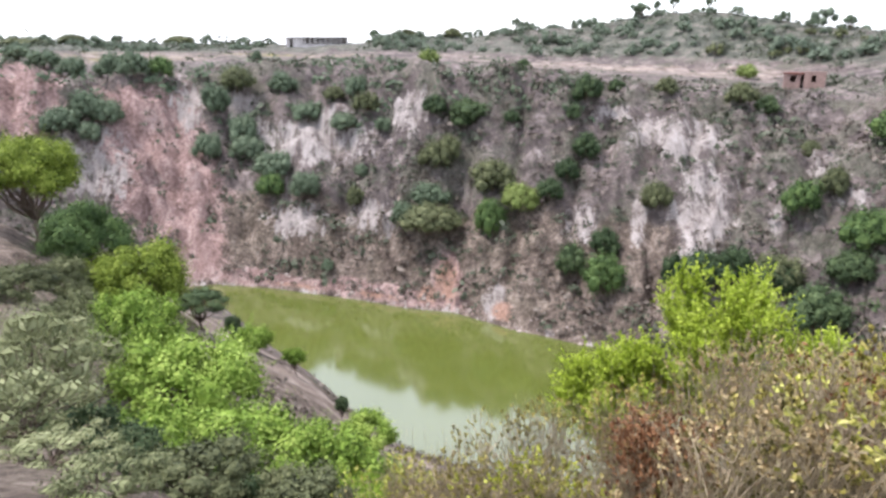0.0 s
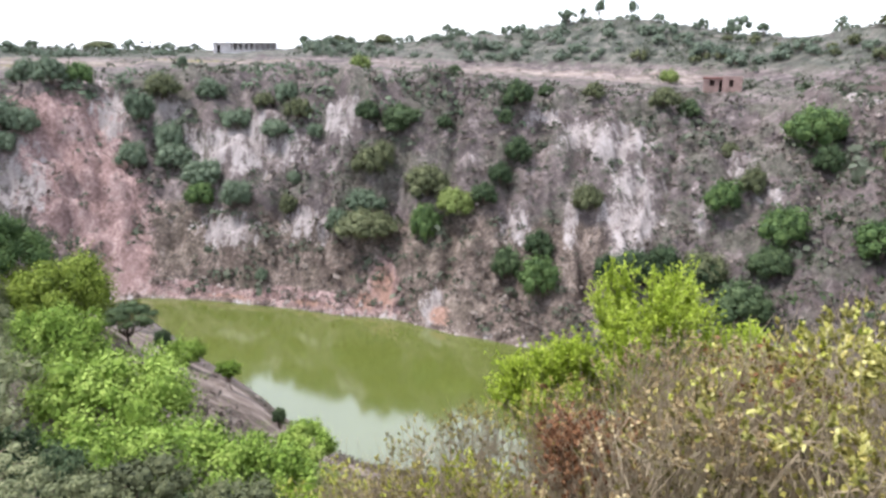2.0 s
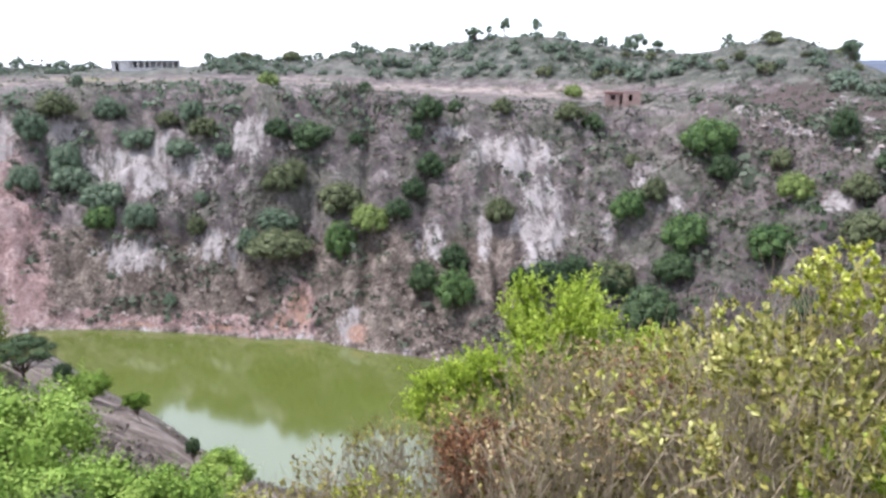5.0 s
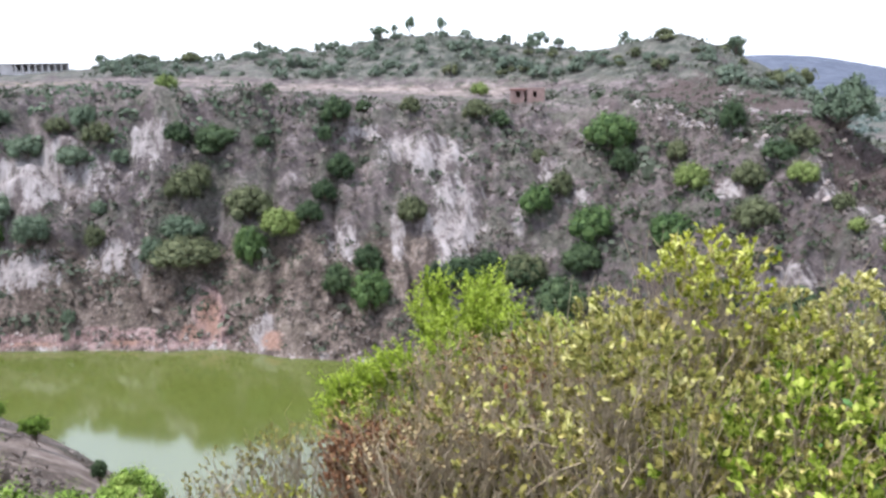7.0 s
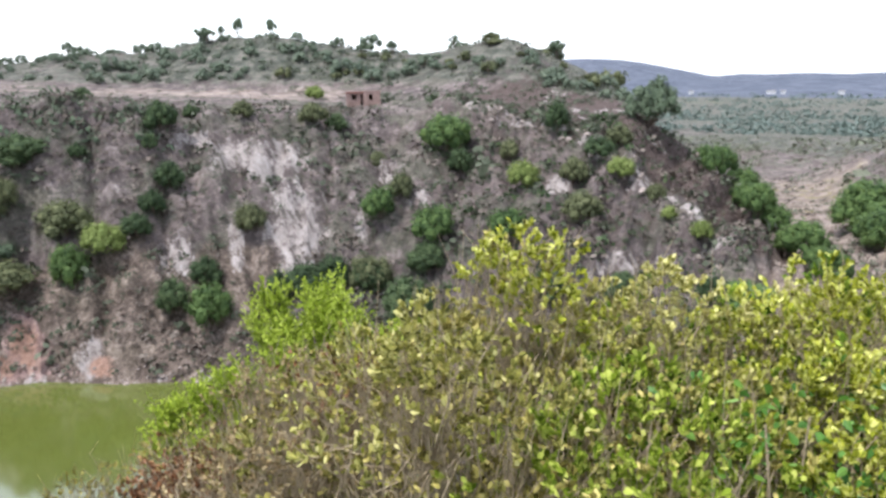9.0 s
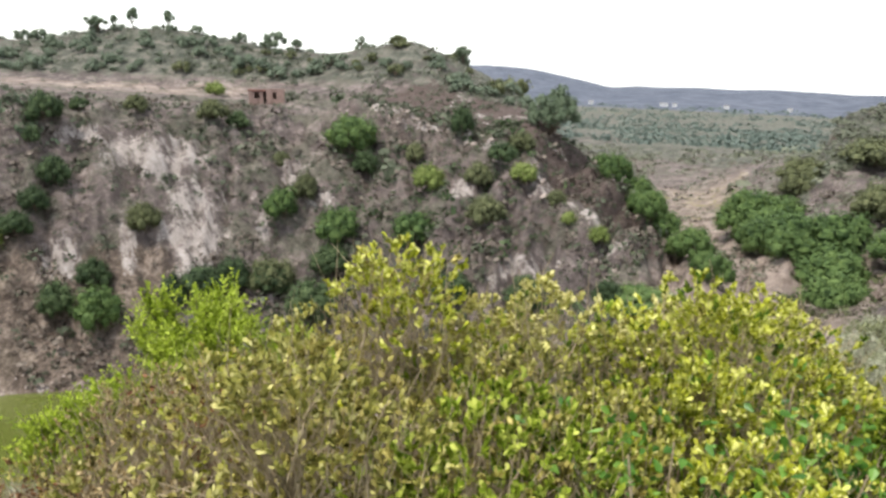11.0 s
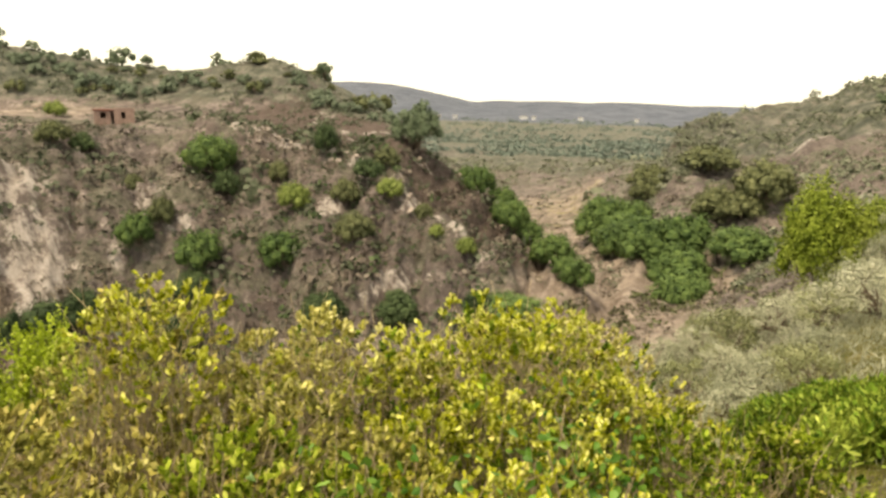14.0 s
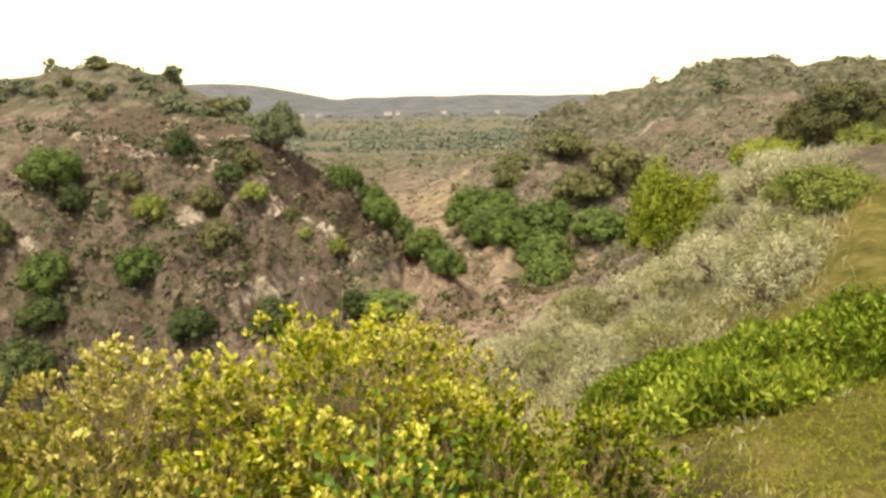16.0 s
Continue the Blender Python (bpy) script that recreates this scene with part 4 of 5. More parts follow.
for x, y, w, h in HILL_TREES:
    if w > 1.5 * h:
        plant("bush", BUSH["olive"][int(grow.integers(4))], stand(x, y, w * 1.1, h * 1.15, grow.uniform(0, 6.3), 0.1), "dull olive spreading bush on the plateau's skyline", "bush", "bushes on the skyline")
        continue
    plant("thorn_tree", SKY_TREES[int(grow.integers(4))], stand(x, y, w * 1.15, h * 1.15, grow.uniform(0, 6.3), 0.05),
          "small dark thorn tree on the hill's skyline", "tree", "trees on the skyline")
x, y, w, h = RIM_TREE
plant("rim_tree", tree_meshes("rim_tree", grow, w, h, LEAF_TEAL, 2600, 0.36, clumps=24, bare=0.08, ragged=0.4), stand(x, y, sink=0.3),
      "tall dark green tree at the edge of the spur", "tree")

# bushes over the hill and the plateau: the nearest are things, the rest one thicket
hill_spots = []
while len(hill_spots) < 520:
    a, k = radians(grow.uniform(-34, 48)), grow.uniform(0.12, 1.0)
    col = int((math.degrees(a) + 180) / 0.25)
    r = FORM_R[7][col] * (1 - k) + (FORM_R[8][col] + 25) * k
    x, y = r * math.sin(a), r * math.cos(a)
    if math.degrees(a) < -6 and grow.random() < 0.45 or -14 < math.degrees(a) < -5.5 and 195 < r < 262:
        continue
    if abs(r - FORM_R[8][col]) < 7 and grow.random() < 0.7:
        continue
    hill_spots.append((r, x, y, grow.uniform(1.0, 2.3) + grow.exponential(0.8)))
hill_spots.sort()


def mesh_arrays(me):
    v, f = np.empty(len(me.vertices) * 3, np.float32), np.empty(len(me.loops), np.int32)
    me.vertices.foreach_get("co", v)
    me.loops.foreach_get("vertex_index", f)
    return v.reshape(-1, 3), f.reshape(-1, 4)


thicket = []
for k, (r, x, y, w) in enumerate(hill_spots):
    meshes = HILL_BUSH[int(grow.integers(4))][int(grow.integers(3))]
    m = stand(x, y, w, w * grow.uniform(0.6, 0.85), grow.uniform(0, 6.3), 0.1)
    if k < 110:
        plant("bush", meshes, m, "low grey-green bush among others on the hill", "bush", "bushes on the hill")
    else:
        v, f = mesh_arrays(meshes[1])
        turn = np.array(m)
        thicket.append((v @ turn[:3, :3].T + turn[:3, 3], f))
tagged(new("hill_thicket", quads_mesh("hill_thicket", *merge(thicket), LEAF_HILL)), "many low grey-green bushes over the hill", "bushes", kind="stuff")


# ---------------------------------------------------------------- brush too thick to count
def brush(name, foliage, spots, size, blades, label, seed, flat=0.7, slim=0.75):
    """Low rounded tufts, each a few leaves that turn outwards."""
    rng = np.random.default_rng(seed)
    x, y, s = spots
    z = height(x, y)[0]
    n = len(x)
    base = np.repeat(np.stack([x, y, z], 1), blades, 0)
    s = np.repeat(s * size, blades)
    d = unit(rng.normal(size=(n * blades, 3)) + np.array([0, 0, 0.5]))
    d[:, 2] = np.abs(d[:, 2])
    pos = base + d * s[:, None] * rng.uniform(0.35, 0.8, (n * blades, 1)) * np.array([1, 1, flat])
    face = unit(d + rng.normal(size=d.shape) * 0.25)
    out = unit(np.cross(face, rng.normal(size=d.shape)) + np.array([0, 0, 0.25]))
    long = s * rng.uniform(0.22, 0.5, n * blades)
    me = quads_mesh(name, *leaves(pos - out * long[:, None] * 0.5, out, long, long * slim, rng, 0.15, face=face), foliage)
    return tagged(new(name, me), label, "scrub", kind="stuff")


def spots_between(seed, n, a0, a1, zone0, zone1, keep=None):
    """Random places between two landform lines."""
    rng = np.random.default_rng(seed)
    a, q = rng.uniform(a0, a1, n), rng.uniform(zone0, zone1, n)
    col = ((a + 180) / 0.25).astype(int) % len(TURN)
    k = np.floor(q).astype(int)
    r0 = np.where(k > 0, FORM_R[np.maximum(k - 1, 0), col], 0.5)
    r = r0 + (FORM_R[k, col] - r0) * (q - k)
    x, y = r * np.sin(np.radians(a)), r * np.cos(np.radians(a))
    z = height(x, y)[0]
    ok = (z > WATER_Z + 0.3) & (fbm(x, y, 9.0, seed, 4) + 0.35 * rng.normal(size=n) * 0.5 > -0.05)
    along = np.radians(a) * 115
    for s, zc, hw, hh in PALE + RED[:4]:
        ok &= (((along - s) / hw) ** 2 + ((z - zc) / hh) ** 2 > 0.9) | (rng.random(n) < 0.22)
    ok &= ~((a > 57) & (a < 77) & (z < -20.5) & (r < 200)) | (seed == 28)
    ok &= ~((q > 2.72) & (q < 3.1) & (a > -24) & (a < 6) & (rng.random(n) < 0.7))
    ok &= ~((q > 7.35) & (q < 8.2) & (a < 28) & (rng.random(n) < 0.85))
    ok &= ~((a > -13.5) & (a < -6) & (r > 205) & (r < 262))
    return x[ok], y[ok], (0.45 + rng.exponential(0.45, n))[ok]


brush("dry_brush", BRUSH_DRY, spots_between(21, 17000, -36, 66, 5.02, 7.3), 0.8, 9, "dry brown brush and dead grass over the slope", 1)
brush("green_scrub", BRUSH_GREEN, spots_between(22, 7500, -36, 62, 5.05, 7.5), 0.95, 14, "low dull green scrub over the slope", 2)
brush("hill_scrub", BRUSH_GREEN, spots_between(23, 9500, -36, 50, 7.2, 9.3), 1.0, 9, "grey-green scrub over the hill", 3)
brush("valley_scrub", LEAF_HAZE, spots_between(24, 6500, 68, 96, 6.2, 9.6), 0.85, 12, "olive scrub over the valley's far side", 4)
far_rng = np.random.default_rng(25)
far_a, far_r = np.radians(far_rng.uniform(40, 84, 5200)), 1 / far_rng.uniform(1 / 1500, 1 / 258, 5200)
far_x, far_y = far_r * np.sin(far_a), far_r * np.cos(far_a)
far_ok = fbm(far_x, far_y, 110.0, 8, 3) > -0.12
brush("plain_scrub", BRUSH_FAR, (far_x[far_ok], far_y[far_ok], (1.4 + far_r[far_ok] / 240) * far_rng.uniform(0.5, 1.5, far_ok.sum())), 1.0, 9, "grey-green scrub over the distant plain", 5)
brush("badland_scrub", LEAF_HAZE, spots_between(30, 1700, 50, 69, 8.2, 10.0), 1.5, 9, "olive scrub over the low far banks", 10)
brush("brow_scrub", LEAF_HAZE, spots_between(45, 1500, 69, 98, 8.2, 9.05), 1.0, 18, "olive scrub along the brow of the valley's far side", 21)
brush("flank_scrub", LEAF_HAZE, spots_between(46, 1200, 63, 92, 5.6, 8.6), 0.9, 18, "dark thorn scrub on the valley's far flank", 22)
brush("bank_brush", BRUSH_DRY, spots_between(26, 9500, -40, 40, 1.9, 3.5), 0.55, 9, "dry grey brush on the near slope", 6)
brush("bank_scrub", LEAF_OLIVE, spots_between(27, 2600, -40, 40, 1.9, 2.75), 0.55, 12, "dusty green scrub on the near slope", 7)
brush("rim_scrub", LEAF_TEAL, spots_between(34, 1500, -34, 12, 6.35, 7.3), 1.0, 15, "dull grey-green scrub along the cliff's upper edge", 14)
brush("spur_scrub", LEAF_DARK, spots_between(31, 1500, 32, 62, 5.1, 7.6), 0.85, 14, "dark low thorn scrub over the spur", 12)
brush("valley_brush", BRUSH_DRY, spots_between(28, 1700, 54, 80, 3.9, 7.0), 0.6, 10, "dry brown brush on the valley floor", 8)
brush("valley_bushes", LEAF_OLIVE, spots_between(28, 800, 54, 80, 3.9, 7.0), 0.8, 12, "dusty low scrub on the valley floor", 11)
brush("valley_head_brush", BRUSH_DRY, spots_between(28, 2600, 50, 71, 7.5, 9.8), 0.75, 9, "dry brown brush up the sandy valley", 15)
brush("valley_head_scrub", LEAF_HAZE, spots_between(28, 2400, 50, 71, 7.7, 9.9), 0.8, 10, "haze-paled olive scrub up the sandy valley", 16)
brush("spur_grass", BRUSH_GREEN, spots_between(36, 3200, 14, 62, 5.1, 7.4), 0.6, 11, "dull grey-green scrub over the spur", 17)
brush("lookout_brush", BRUSH_DRY, spots_between(37, 3000, 34, 66, 1.2, 3.6), 0.4, 10, "dry brush on the slope below the lookout", 18)
brush("lookout_scrub", LEAF_OLIVE, spots_between(38, 2200, 34, 66, 1.2, 3.6), 0.45, 12, "dusty olive scrub on the slope below the lookout", 19)
brush("skyline_scrub", BRUSH_GREEN, spots_between(29, 900, -36, -4, 8.6, 9.1), 1.6, 10, "dark scrub along the plateau's skyline", 9, 0.9)


# ---------------------------------------------------------------- trees of the near hillside: x, y, width, height, bare part
LEFT_DEEP = ((-23.1, 42.8, 5.5, 6.5, 0.3),)
LEFT_BRIGHT = ((-15.3, 31.8, 4.6, 4.5, 0.05), (-10.9, 25.5, 6.6, 4.6, 0.05), (-7.0, 21.0, 6.0, 4.6, 0.05), (-4.4, 35.5, 3.0, 3.6, 0.2), (-3.9, 21.8, 4.4, 4.2, 0.05), (-9.6, 19.6, 3.4, 2.4, 0.05),
               (-18.4, 62.1, 3.7, 2.9, 0.05), (-13.6, 58.3, 2.0, 3.0, 0.4))
LEFT_LIME = ((-29.8, 49.0, 7.2, 8.4, 0.35), (-18.5, 39.8, 6.0, 6.4, 0.2))
LEFT_DULL = ((-5.7, 33.3, 1.5, 1.2, 0.0), (-4.2, 20.5, 2.2, 1.3, 0.0), (-20.8, 32.0, 3.8, 1.9, 0.0), (-18.6, 32.7, 2.8, 2.1, 0.0),
             (-6.6, 15.3, 3.6, 1.7, 0.0), (-22.0, 38.2, 3.6, 2.7, 0.05), (-4.4, 17.4, 2.9, 2.0, 0.0), (-3.0, 13.0, 2.2, 1.5, 0.0))
LEFT_GREY = ((-12.6, 19.6, 4.6, 4.0, 0.0), (-10.1, 14.7, 3.4, 2.1, 0.0), (-14.6, 23.5, 4.2, 2.6, 0.0), (-5.2, 9.0, 2.0, 0.9, 0.0), (-7.4, 11.5, 2.4, 0.8, 0.0))
LEFT_STRAW = ((-2.7, 18.8, 2.4, 2.1, 0.0), (-1.9, 17.0, 1.8, 1.5, 0.0), (-3.4, 15.8, 2.2, 1.5, 0.0))
# dark bushes added to stand in for the shaded hollows between the others
LEFT_SHADE = ((-8.4, 16.2, 2.4, 1.5, 0.0), (-9.9, 16.6, 1.8, 1.6, 0.0), (-6.4, 17.0, 2.2, 1.5, 0.0))
LEFT_DARK = ((-20.2, 61.7, 1.7, 2.7, 0.2), (-8.2, 50.5, 1.0, 2.4, 0.3))
near_rng = np.random.default_rng(31)


def feathery(name, w, h, bare, foliage, per, rng, leaf=0.13, core=0.75, sprays=170, reach_by=1.0, split=False, slim=1.0):
    """A loose tree: the plain crown, and sprays of small leaves that break its outline."""
    trunk, crown, limbs = tree_meshes(name, rng, w, h, foliage, int(per * core), leaf * 1.15, clumps=26, bare=bare, ragged=0.35, split=split, core=0)
    v = np.empty(len(crown.vertices) * 3, np.float32)
    crown.vertices.foreach_get("co", v)
    v = v.reshape(-1, 4, 3)
    start = v[rng.choice(len(v), sprays), 0]
    centre = np.array([0, 0, h * (0.35 + bare * 0.5)])
    d = unit(unit(start - centre) + np.array([0, 0, 0.45]) + rng.normal(size=(sprays, 3)) * 0.25)
    along = int(per * (1.3 - core) / sprays) + 1
    s = np.tile(np.linspace(0.0, 1, along), sprays)
    d2, p2 = np.repeat(d, along, 0), np.repeat(start, along, 0)
    reach = np.repeat(rng.uniform(0.09, 0.2, sprays) * w * reach_by, along)
    pos = p2 + d2 * (s * reach)[:, None] + np.array([0, 0, -0.15]) * (s ** 2 * reach)[:, None] + rng.normal(size=d2.shape) * leaf * 0.3
    size = leaf * rng.uniform(0.6, 1.1, len(pos)) * (1.1 - 0.5 * s)
    face = unit(np.array([0, 0, 1.0]) + rng.normal(size=d2.shape) * 0.6)
    spray = leaves(pos, unit(d2 + rng.normal(size=d2.shape) * 0.7), size, size * slim * rng.uniform(0.4, 0.65, len(pos)), rng, face=face)
    if slim < 1:
        mid = v[:, 1::2].mean(1, keepdims=True)
        v[:, 1::2] = mid + (v[:, 1::2] - mid) * slim
    both = merge([(v.reshape(-1, 3), np.arange(len(v) * 4).reshape(-1, 4)), spray])
    return trunk, quads_mesh(name + "_crown", *both, foliage), limbs


def near_trees(rows, kind, foliage, per, label, category, leaf=0.13, group="", **shape):
    for x, y, w, h, bare in rows:
        plant(kind, feathery(kind, w, h, bare, foliage, int(per * max(0.12, w * h / 30)), near_rng, leaf, split=category == "tree", **shape), stand(x, y, turn=near_rng.uniform(0, 6.3), sink=0.15), label, category, group)


near_trees(LEFT_BRIGHT, "acacia", LEAF_BRIGHT, 8000, "feathery bright green acacia on the dry hillside", "tree", 0.125, "acacias on the hillside", core=0.8, sprays=330)
near_trees(LEFT_DEEP, "acacia", LEAF_GREEN, 8000, "dense deep green acacia on the dry hillside", "tree", 0.125, "acacias on the hillside", core=0.8, sprays=260)
near_trees(LEFT_LIME, "acacia", LEAF_SPRING, 8000, "feathery yellow-green acacia on the dry hillside", "tree", 0.125, "acacias on the hillside", core=0.8, sprays=330)
near_trees(LEFT_DULL, "bush", LEAF_OLIVE, 15000, "dusty olive bush on the near hillside", "bush", 0.085, "bushes on the near hillside")
near_trees(LEFT_GREY, "bush", LEAF_GREY, 12000, "wispy grey-green bush on the near hillside", "bush", 0.075, "bushes on the near hillside", core=0.5, sprays=620, reach_by=1.3, slim=0.5)
near_trees(LEFT_STRAW, "bush", LEAF_SHRUB, 20000, "leafy yellowish green bush on the near hillside", "bush", 0.065, "bushes on the near hillside", core=0.5, sprays=420, reach_by=1.2, slim=0.7)
near_trees(LEFT_SHADE, "bush", LEAF_DARK, 16000, "dark green bush added as the shade deep between others", "bush", 0.09, "bushes on the near hillside")
near_trees(LEFT_DARK, "sapling", LEAF_DARK, 9000, "dark thin sapling at the pond's bank", "tree", 0.12)
plant("flat_topped_tree", tree_meshes("flat_topped_tree", near_rng, 4.8, 4.0, LEAF_DARK, 2600, 0.16, clumps=18, bare=0.36, flat=0.9, ragged=0.4), stand(-20.9, 56.2),
      "dark flat-topped thorn tree above the pond", "tree")
# the yellow-green tree whose crown stands just below the lookout
def spray_tree(name, w, h, bare, foliage, rng, limbs=21, sprays=80, pairs=11):
    """An airy tree: limbs that fan upwards and carry thin upright sprays of small leaves."""
    fork = np.array([rng.normal() * 0.1, rng.normal() * 0.1, h * bare * 0.8])
    trunk = quads_mesh(name + "_trunk", *tube(bend((0, 0, -0.3), fork, rng), np.linspace(0.075, 0.05, 5), 7), BARK, True)
    branches, twigs, crown = [], [], []
    for k in range(limbs):
        turn, wide = k * 2.39996 + rng.uniform(-0.4, 0.4), rng.uniform(0.15, 1.0) ** 0.7
        end = np.array([math.cos(turn) * wide * w * 0.46, math.sin(turn) * wide * w * 0.46, h * (0.99 - (1 - bare) * 0.42 * wide ** 2 * rng.uniform(0.5, 1.2)) - 0.25])
        line = bend(fork, end, rng, 6, 0.14)
        branches.append(quads_mesh(name + "_branch", *tube(line, np.linspace(0.032, 0.006, 6), 4), BARK, True))
        at = rng.uniform(1.2, 5.0, sprays)
        lo = np.floor(at).astype(int).clip(0, 4)
        start = line[lo] + (line[lo + 1] - line[lo]) * (at - lo)[:, None]
        way = unit(unit(end - fork) * 0.5 + np.array([0, 0, 0.55]) + rng.normal(size=(sprays, 3)) * 0.42)
        reach = rng.uniform(0.3, 0.75, sprays) * (0.75 + 0.1 * at)
        for p, d, q in zip(start, way, reach):
            t = np.linspace(0.12, 1, pairs)[:, None]
            spine = p + d * q * t + np.array([0, 0, -0.12]) * q * t ** 2 + rng.normal(size=(pairs, 3)) * 0.012
            twigs.append(tube(np.stack([p, p + d * q * 0.5, spine[-1]]), (0.005, 0.0035, 0.0015), 3))
            for _ in range(2):
                out = unit(d + rng.normal(size=(pairs, 3)) * 0.75)
                size = rng.uniform(0.085, 0.14, pairs) * (1.15 - 0.45 * t[:, 0])
                crown.append(leaves(spine, out, size, size * 0.5, rng, 0.2, face=unit(np.array([0, 0, 1.0]) + rng.normal(size=(pairs, 3)) * 0.5)))
    return trunk, quads_mesh(name + "_crown", *merge(crown), foliage), branches, quads_mesh(name + "_twigs", *merge(twigs), BARK, True)


LIME_TREES = ((6.3, 14.4, 4.5, 7.1, 0.5), (3.95, 14.1, 2.6, 4.9, 0.5), (7.9, 13.4, 2.9, 5.4, 0.5))
for x, y, w, h, bare in LIME_TREES:
    *meshes, twig_mesh = spray_tree("parkinsonia", w, h, bare, LEAF_LIME, near_rng)
    tree = plant("parkinsonia", meshes, stand(x, y, turn=near_rng.uniform(0, 6.3), sink=0.15), "airy yellow-green thorn tree with thin upright sprays", "tree", "yellow-green thorn trees")
    tagged(part("twig_spray", twig_mesh, tree, "many thin upright twigs"), kind="stuff")
# the spur that runs down from the grassy verge
RIGHT_LIME = ((24.1, 3.75, 2.5, 4.0, 0.05), (26.3, 2.7, 1.7, 2.8, 0.05), (31.6, 1.4, 2.4, 2.9, 0.1))
RIGHT_DARK = ((35.7, -1.4, 4.4, 3.5, 0.15), (37.7, 0.3, 2.6, 3.6, 0.2))
RIGHT_DULL = ((29.6, -1.7, 1.9, 1.1, 0.0), (17.4, -0.5, 1.9, 1.15, 0.0))
near_trees(RIGHT_LIME, "acacia", LEAF_SPRING, 26000, "bushy yellow-green acacia on the near spur", "tree", 0.065, "acacias on the spur")
near_trees(RIGHT_DARK, "bush", LEAF_OLIVE, 12000, "dark olive bush on the near spur", "bush", 0.1, "bushes on the spur")
near_trees(RIGHT_DULL, "bush", LEAF_STRAW_GREEN, 30000, "rounded yellowish green bush on the near spur", "bush", 0.065, "bushes on the spur", slim=0.6)


# ---------------------------------------------------------------- shrubs at the lookout: x, y, height of the top, radius
YELLOW_SHRUBS = ((1.95, 2.0, -0.86, 0.45), (2.82, 2.65, -0.80, 0.5), (2.45, 1.45, -1.02, 0.52), (3.5, 2.25, -1.02, 0.48), (4.12, 1.78, -0.98, 0.52), (3.3, 1.05, -1.28, 0.5),
                 (4.8, 1.72, -1.16, 0.46), (5.55, 1.95, -1.48, 0.5), (4.35, 0.85, -1.42, 0.42), (5.2, 1.2, -1.72, 0.4), (6.3, 2.5, -1.95, 0.5),
                 (3.0, 3.6, -1.45, 0.5), (4.0, 3.0, -1.50, 0.5),
                 (3.05, 1.85, -1.12, 0.45), (3.75, 1.4, -1.22, 0.42), (4.9, 2.35, -1.4, 0.45), (5.0, 0.55, -1.62, 0.38),
                 (3.22, 2.62, -1.32, 0.42), (3.88, 2.02, -1.17, 0.42), (2.78, 1.72, -1.16, 0.42), (3.42, 1.55, -1.26, 0.42), (4.5, 1.3, -1.36, 0.4))
DRY_SHRUBS = ((0.95, 5.6, -3.05, 0.62), (1.75, 5.5, -2.8, 0.6), (2.25, 4.6, -2.05, 0.62), (2.45, 3.9, -1.78, 0.52), (2.15, 3.1, -1.35, 0.45), (0.25, 5.7, -3.55, 0.55),
              (1.32, 3.7, -2.12, 0.46), (0.75, 4.4, -2.85, 0.5), (1.5, 2.75, -1.55, 0.42), (3.1, 5.0, -2.3, 0.6), (-0.4, 6.6, -4.3, 0.6))


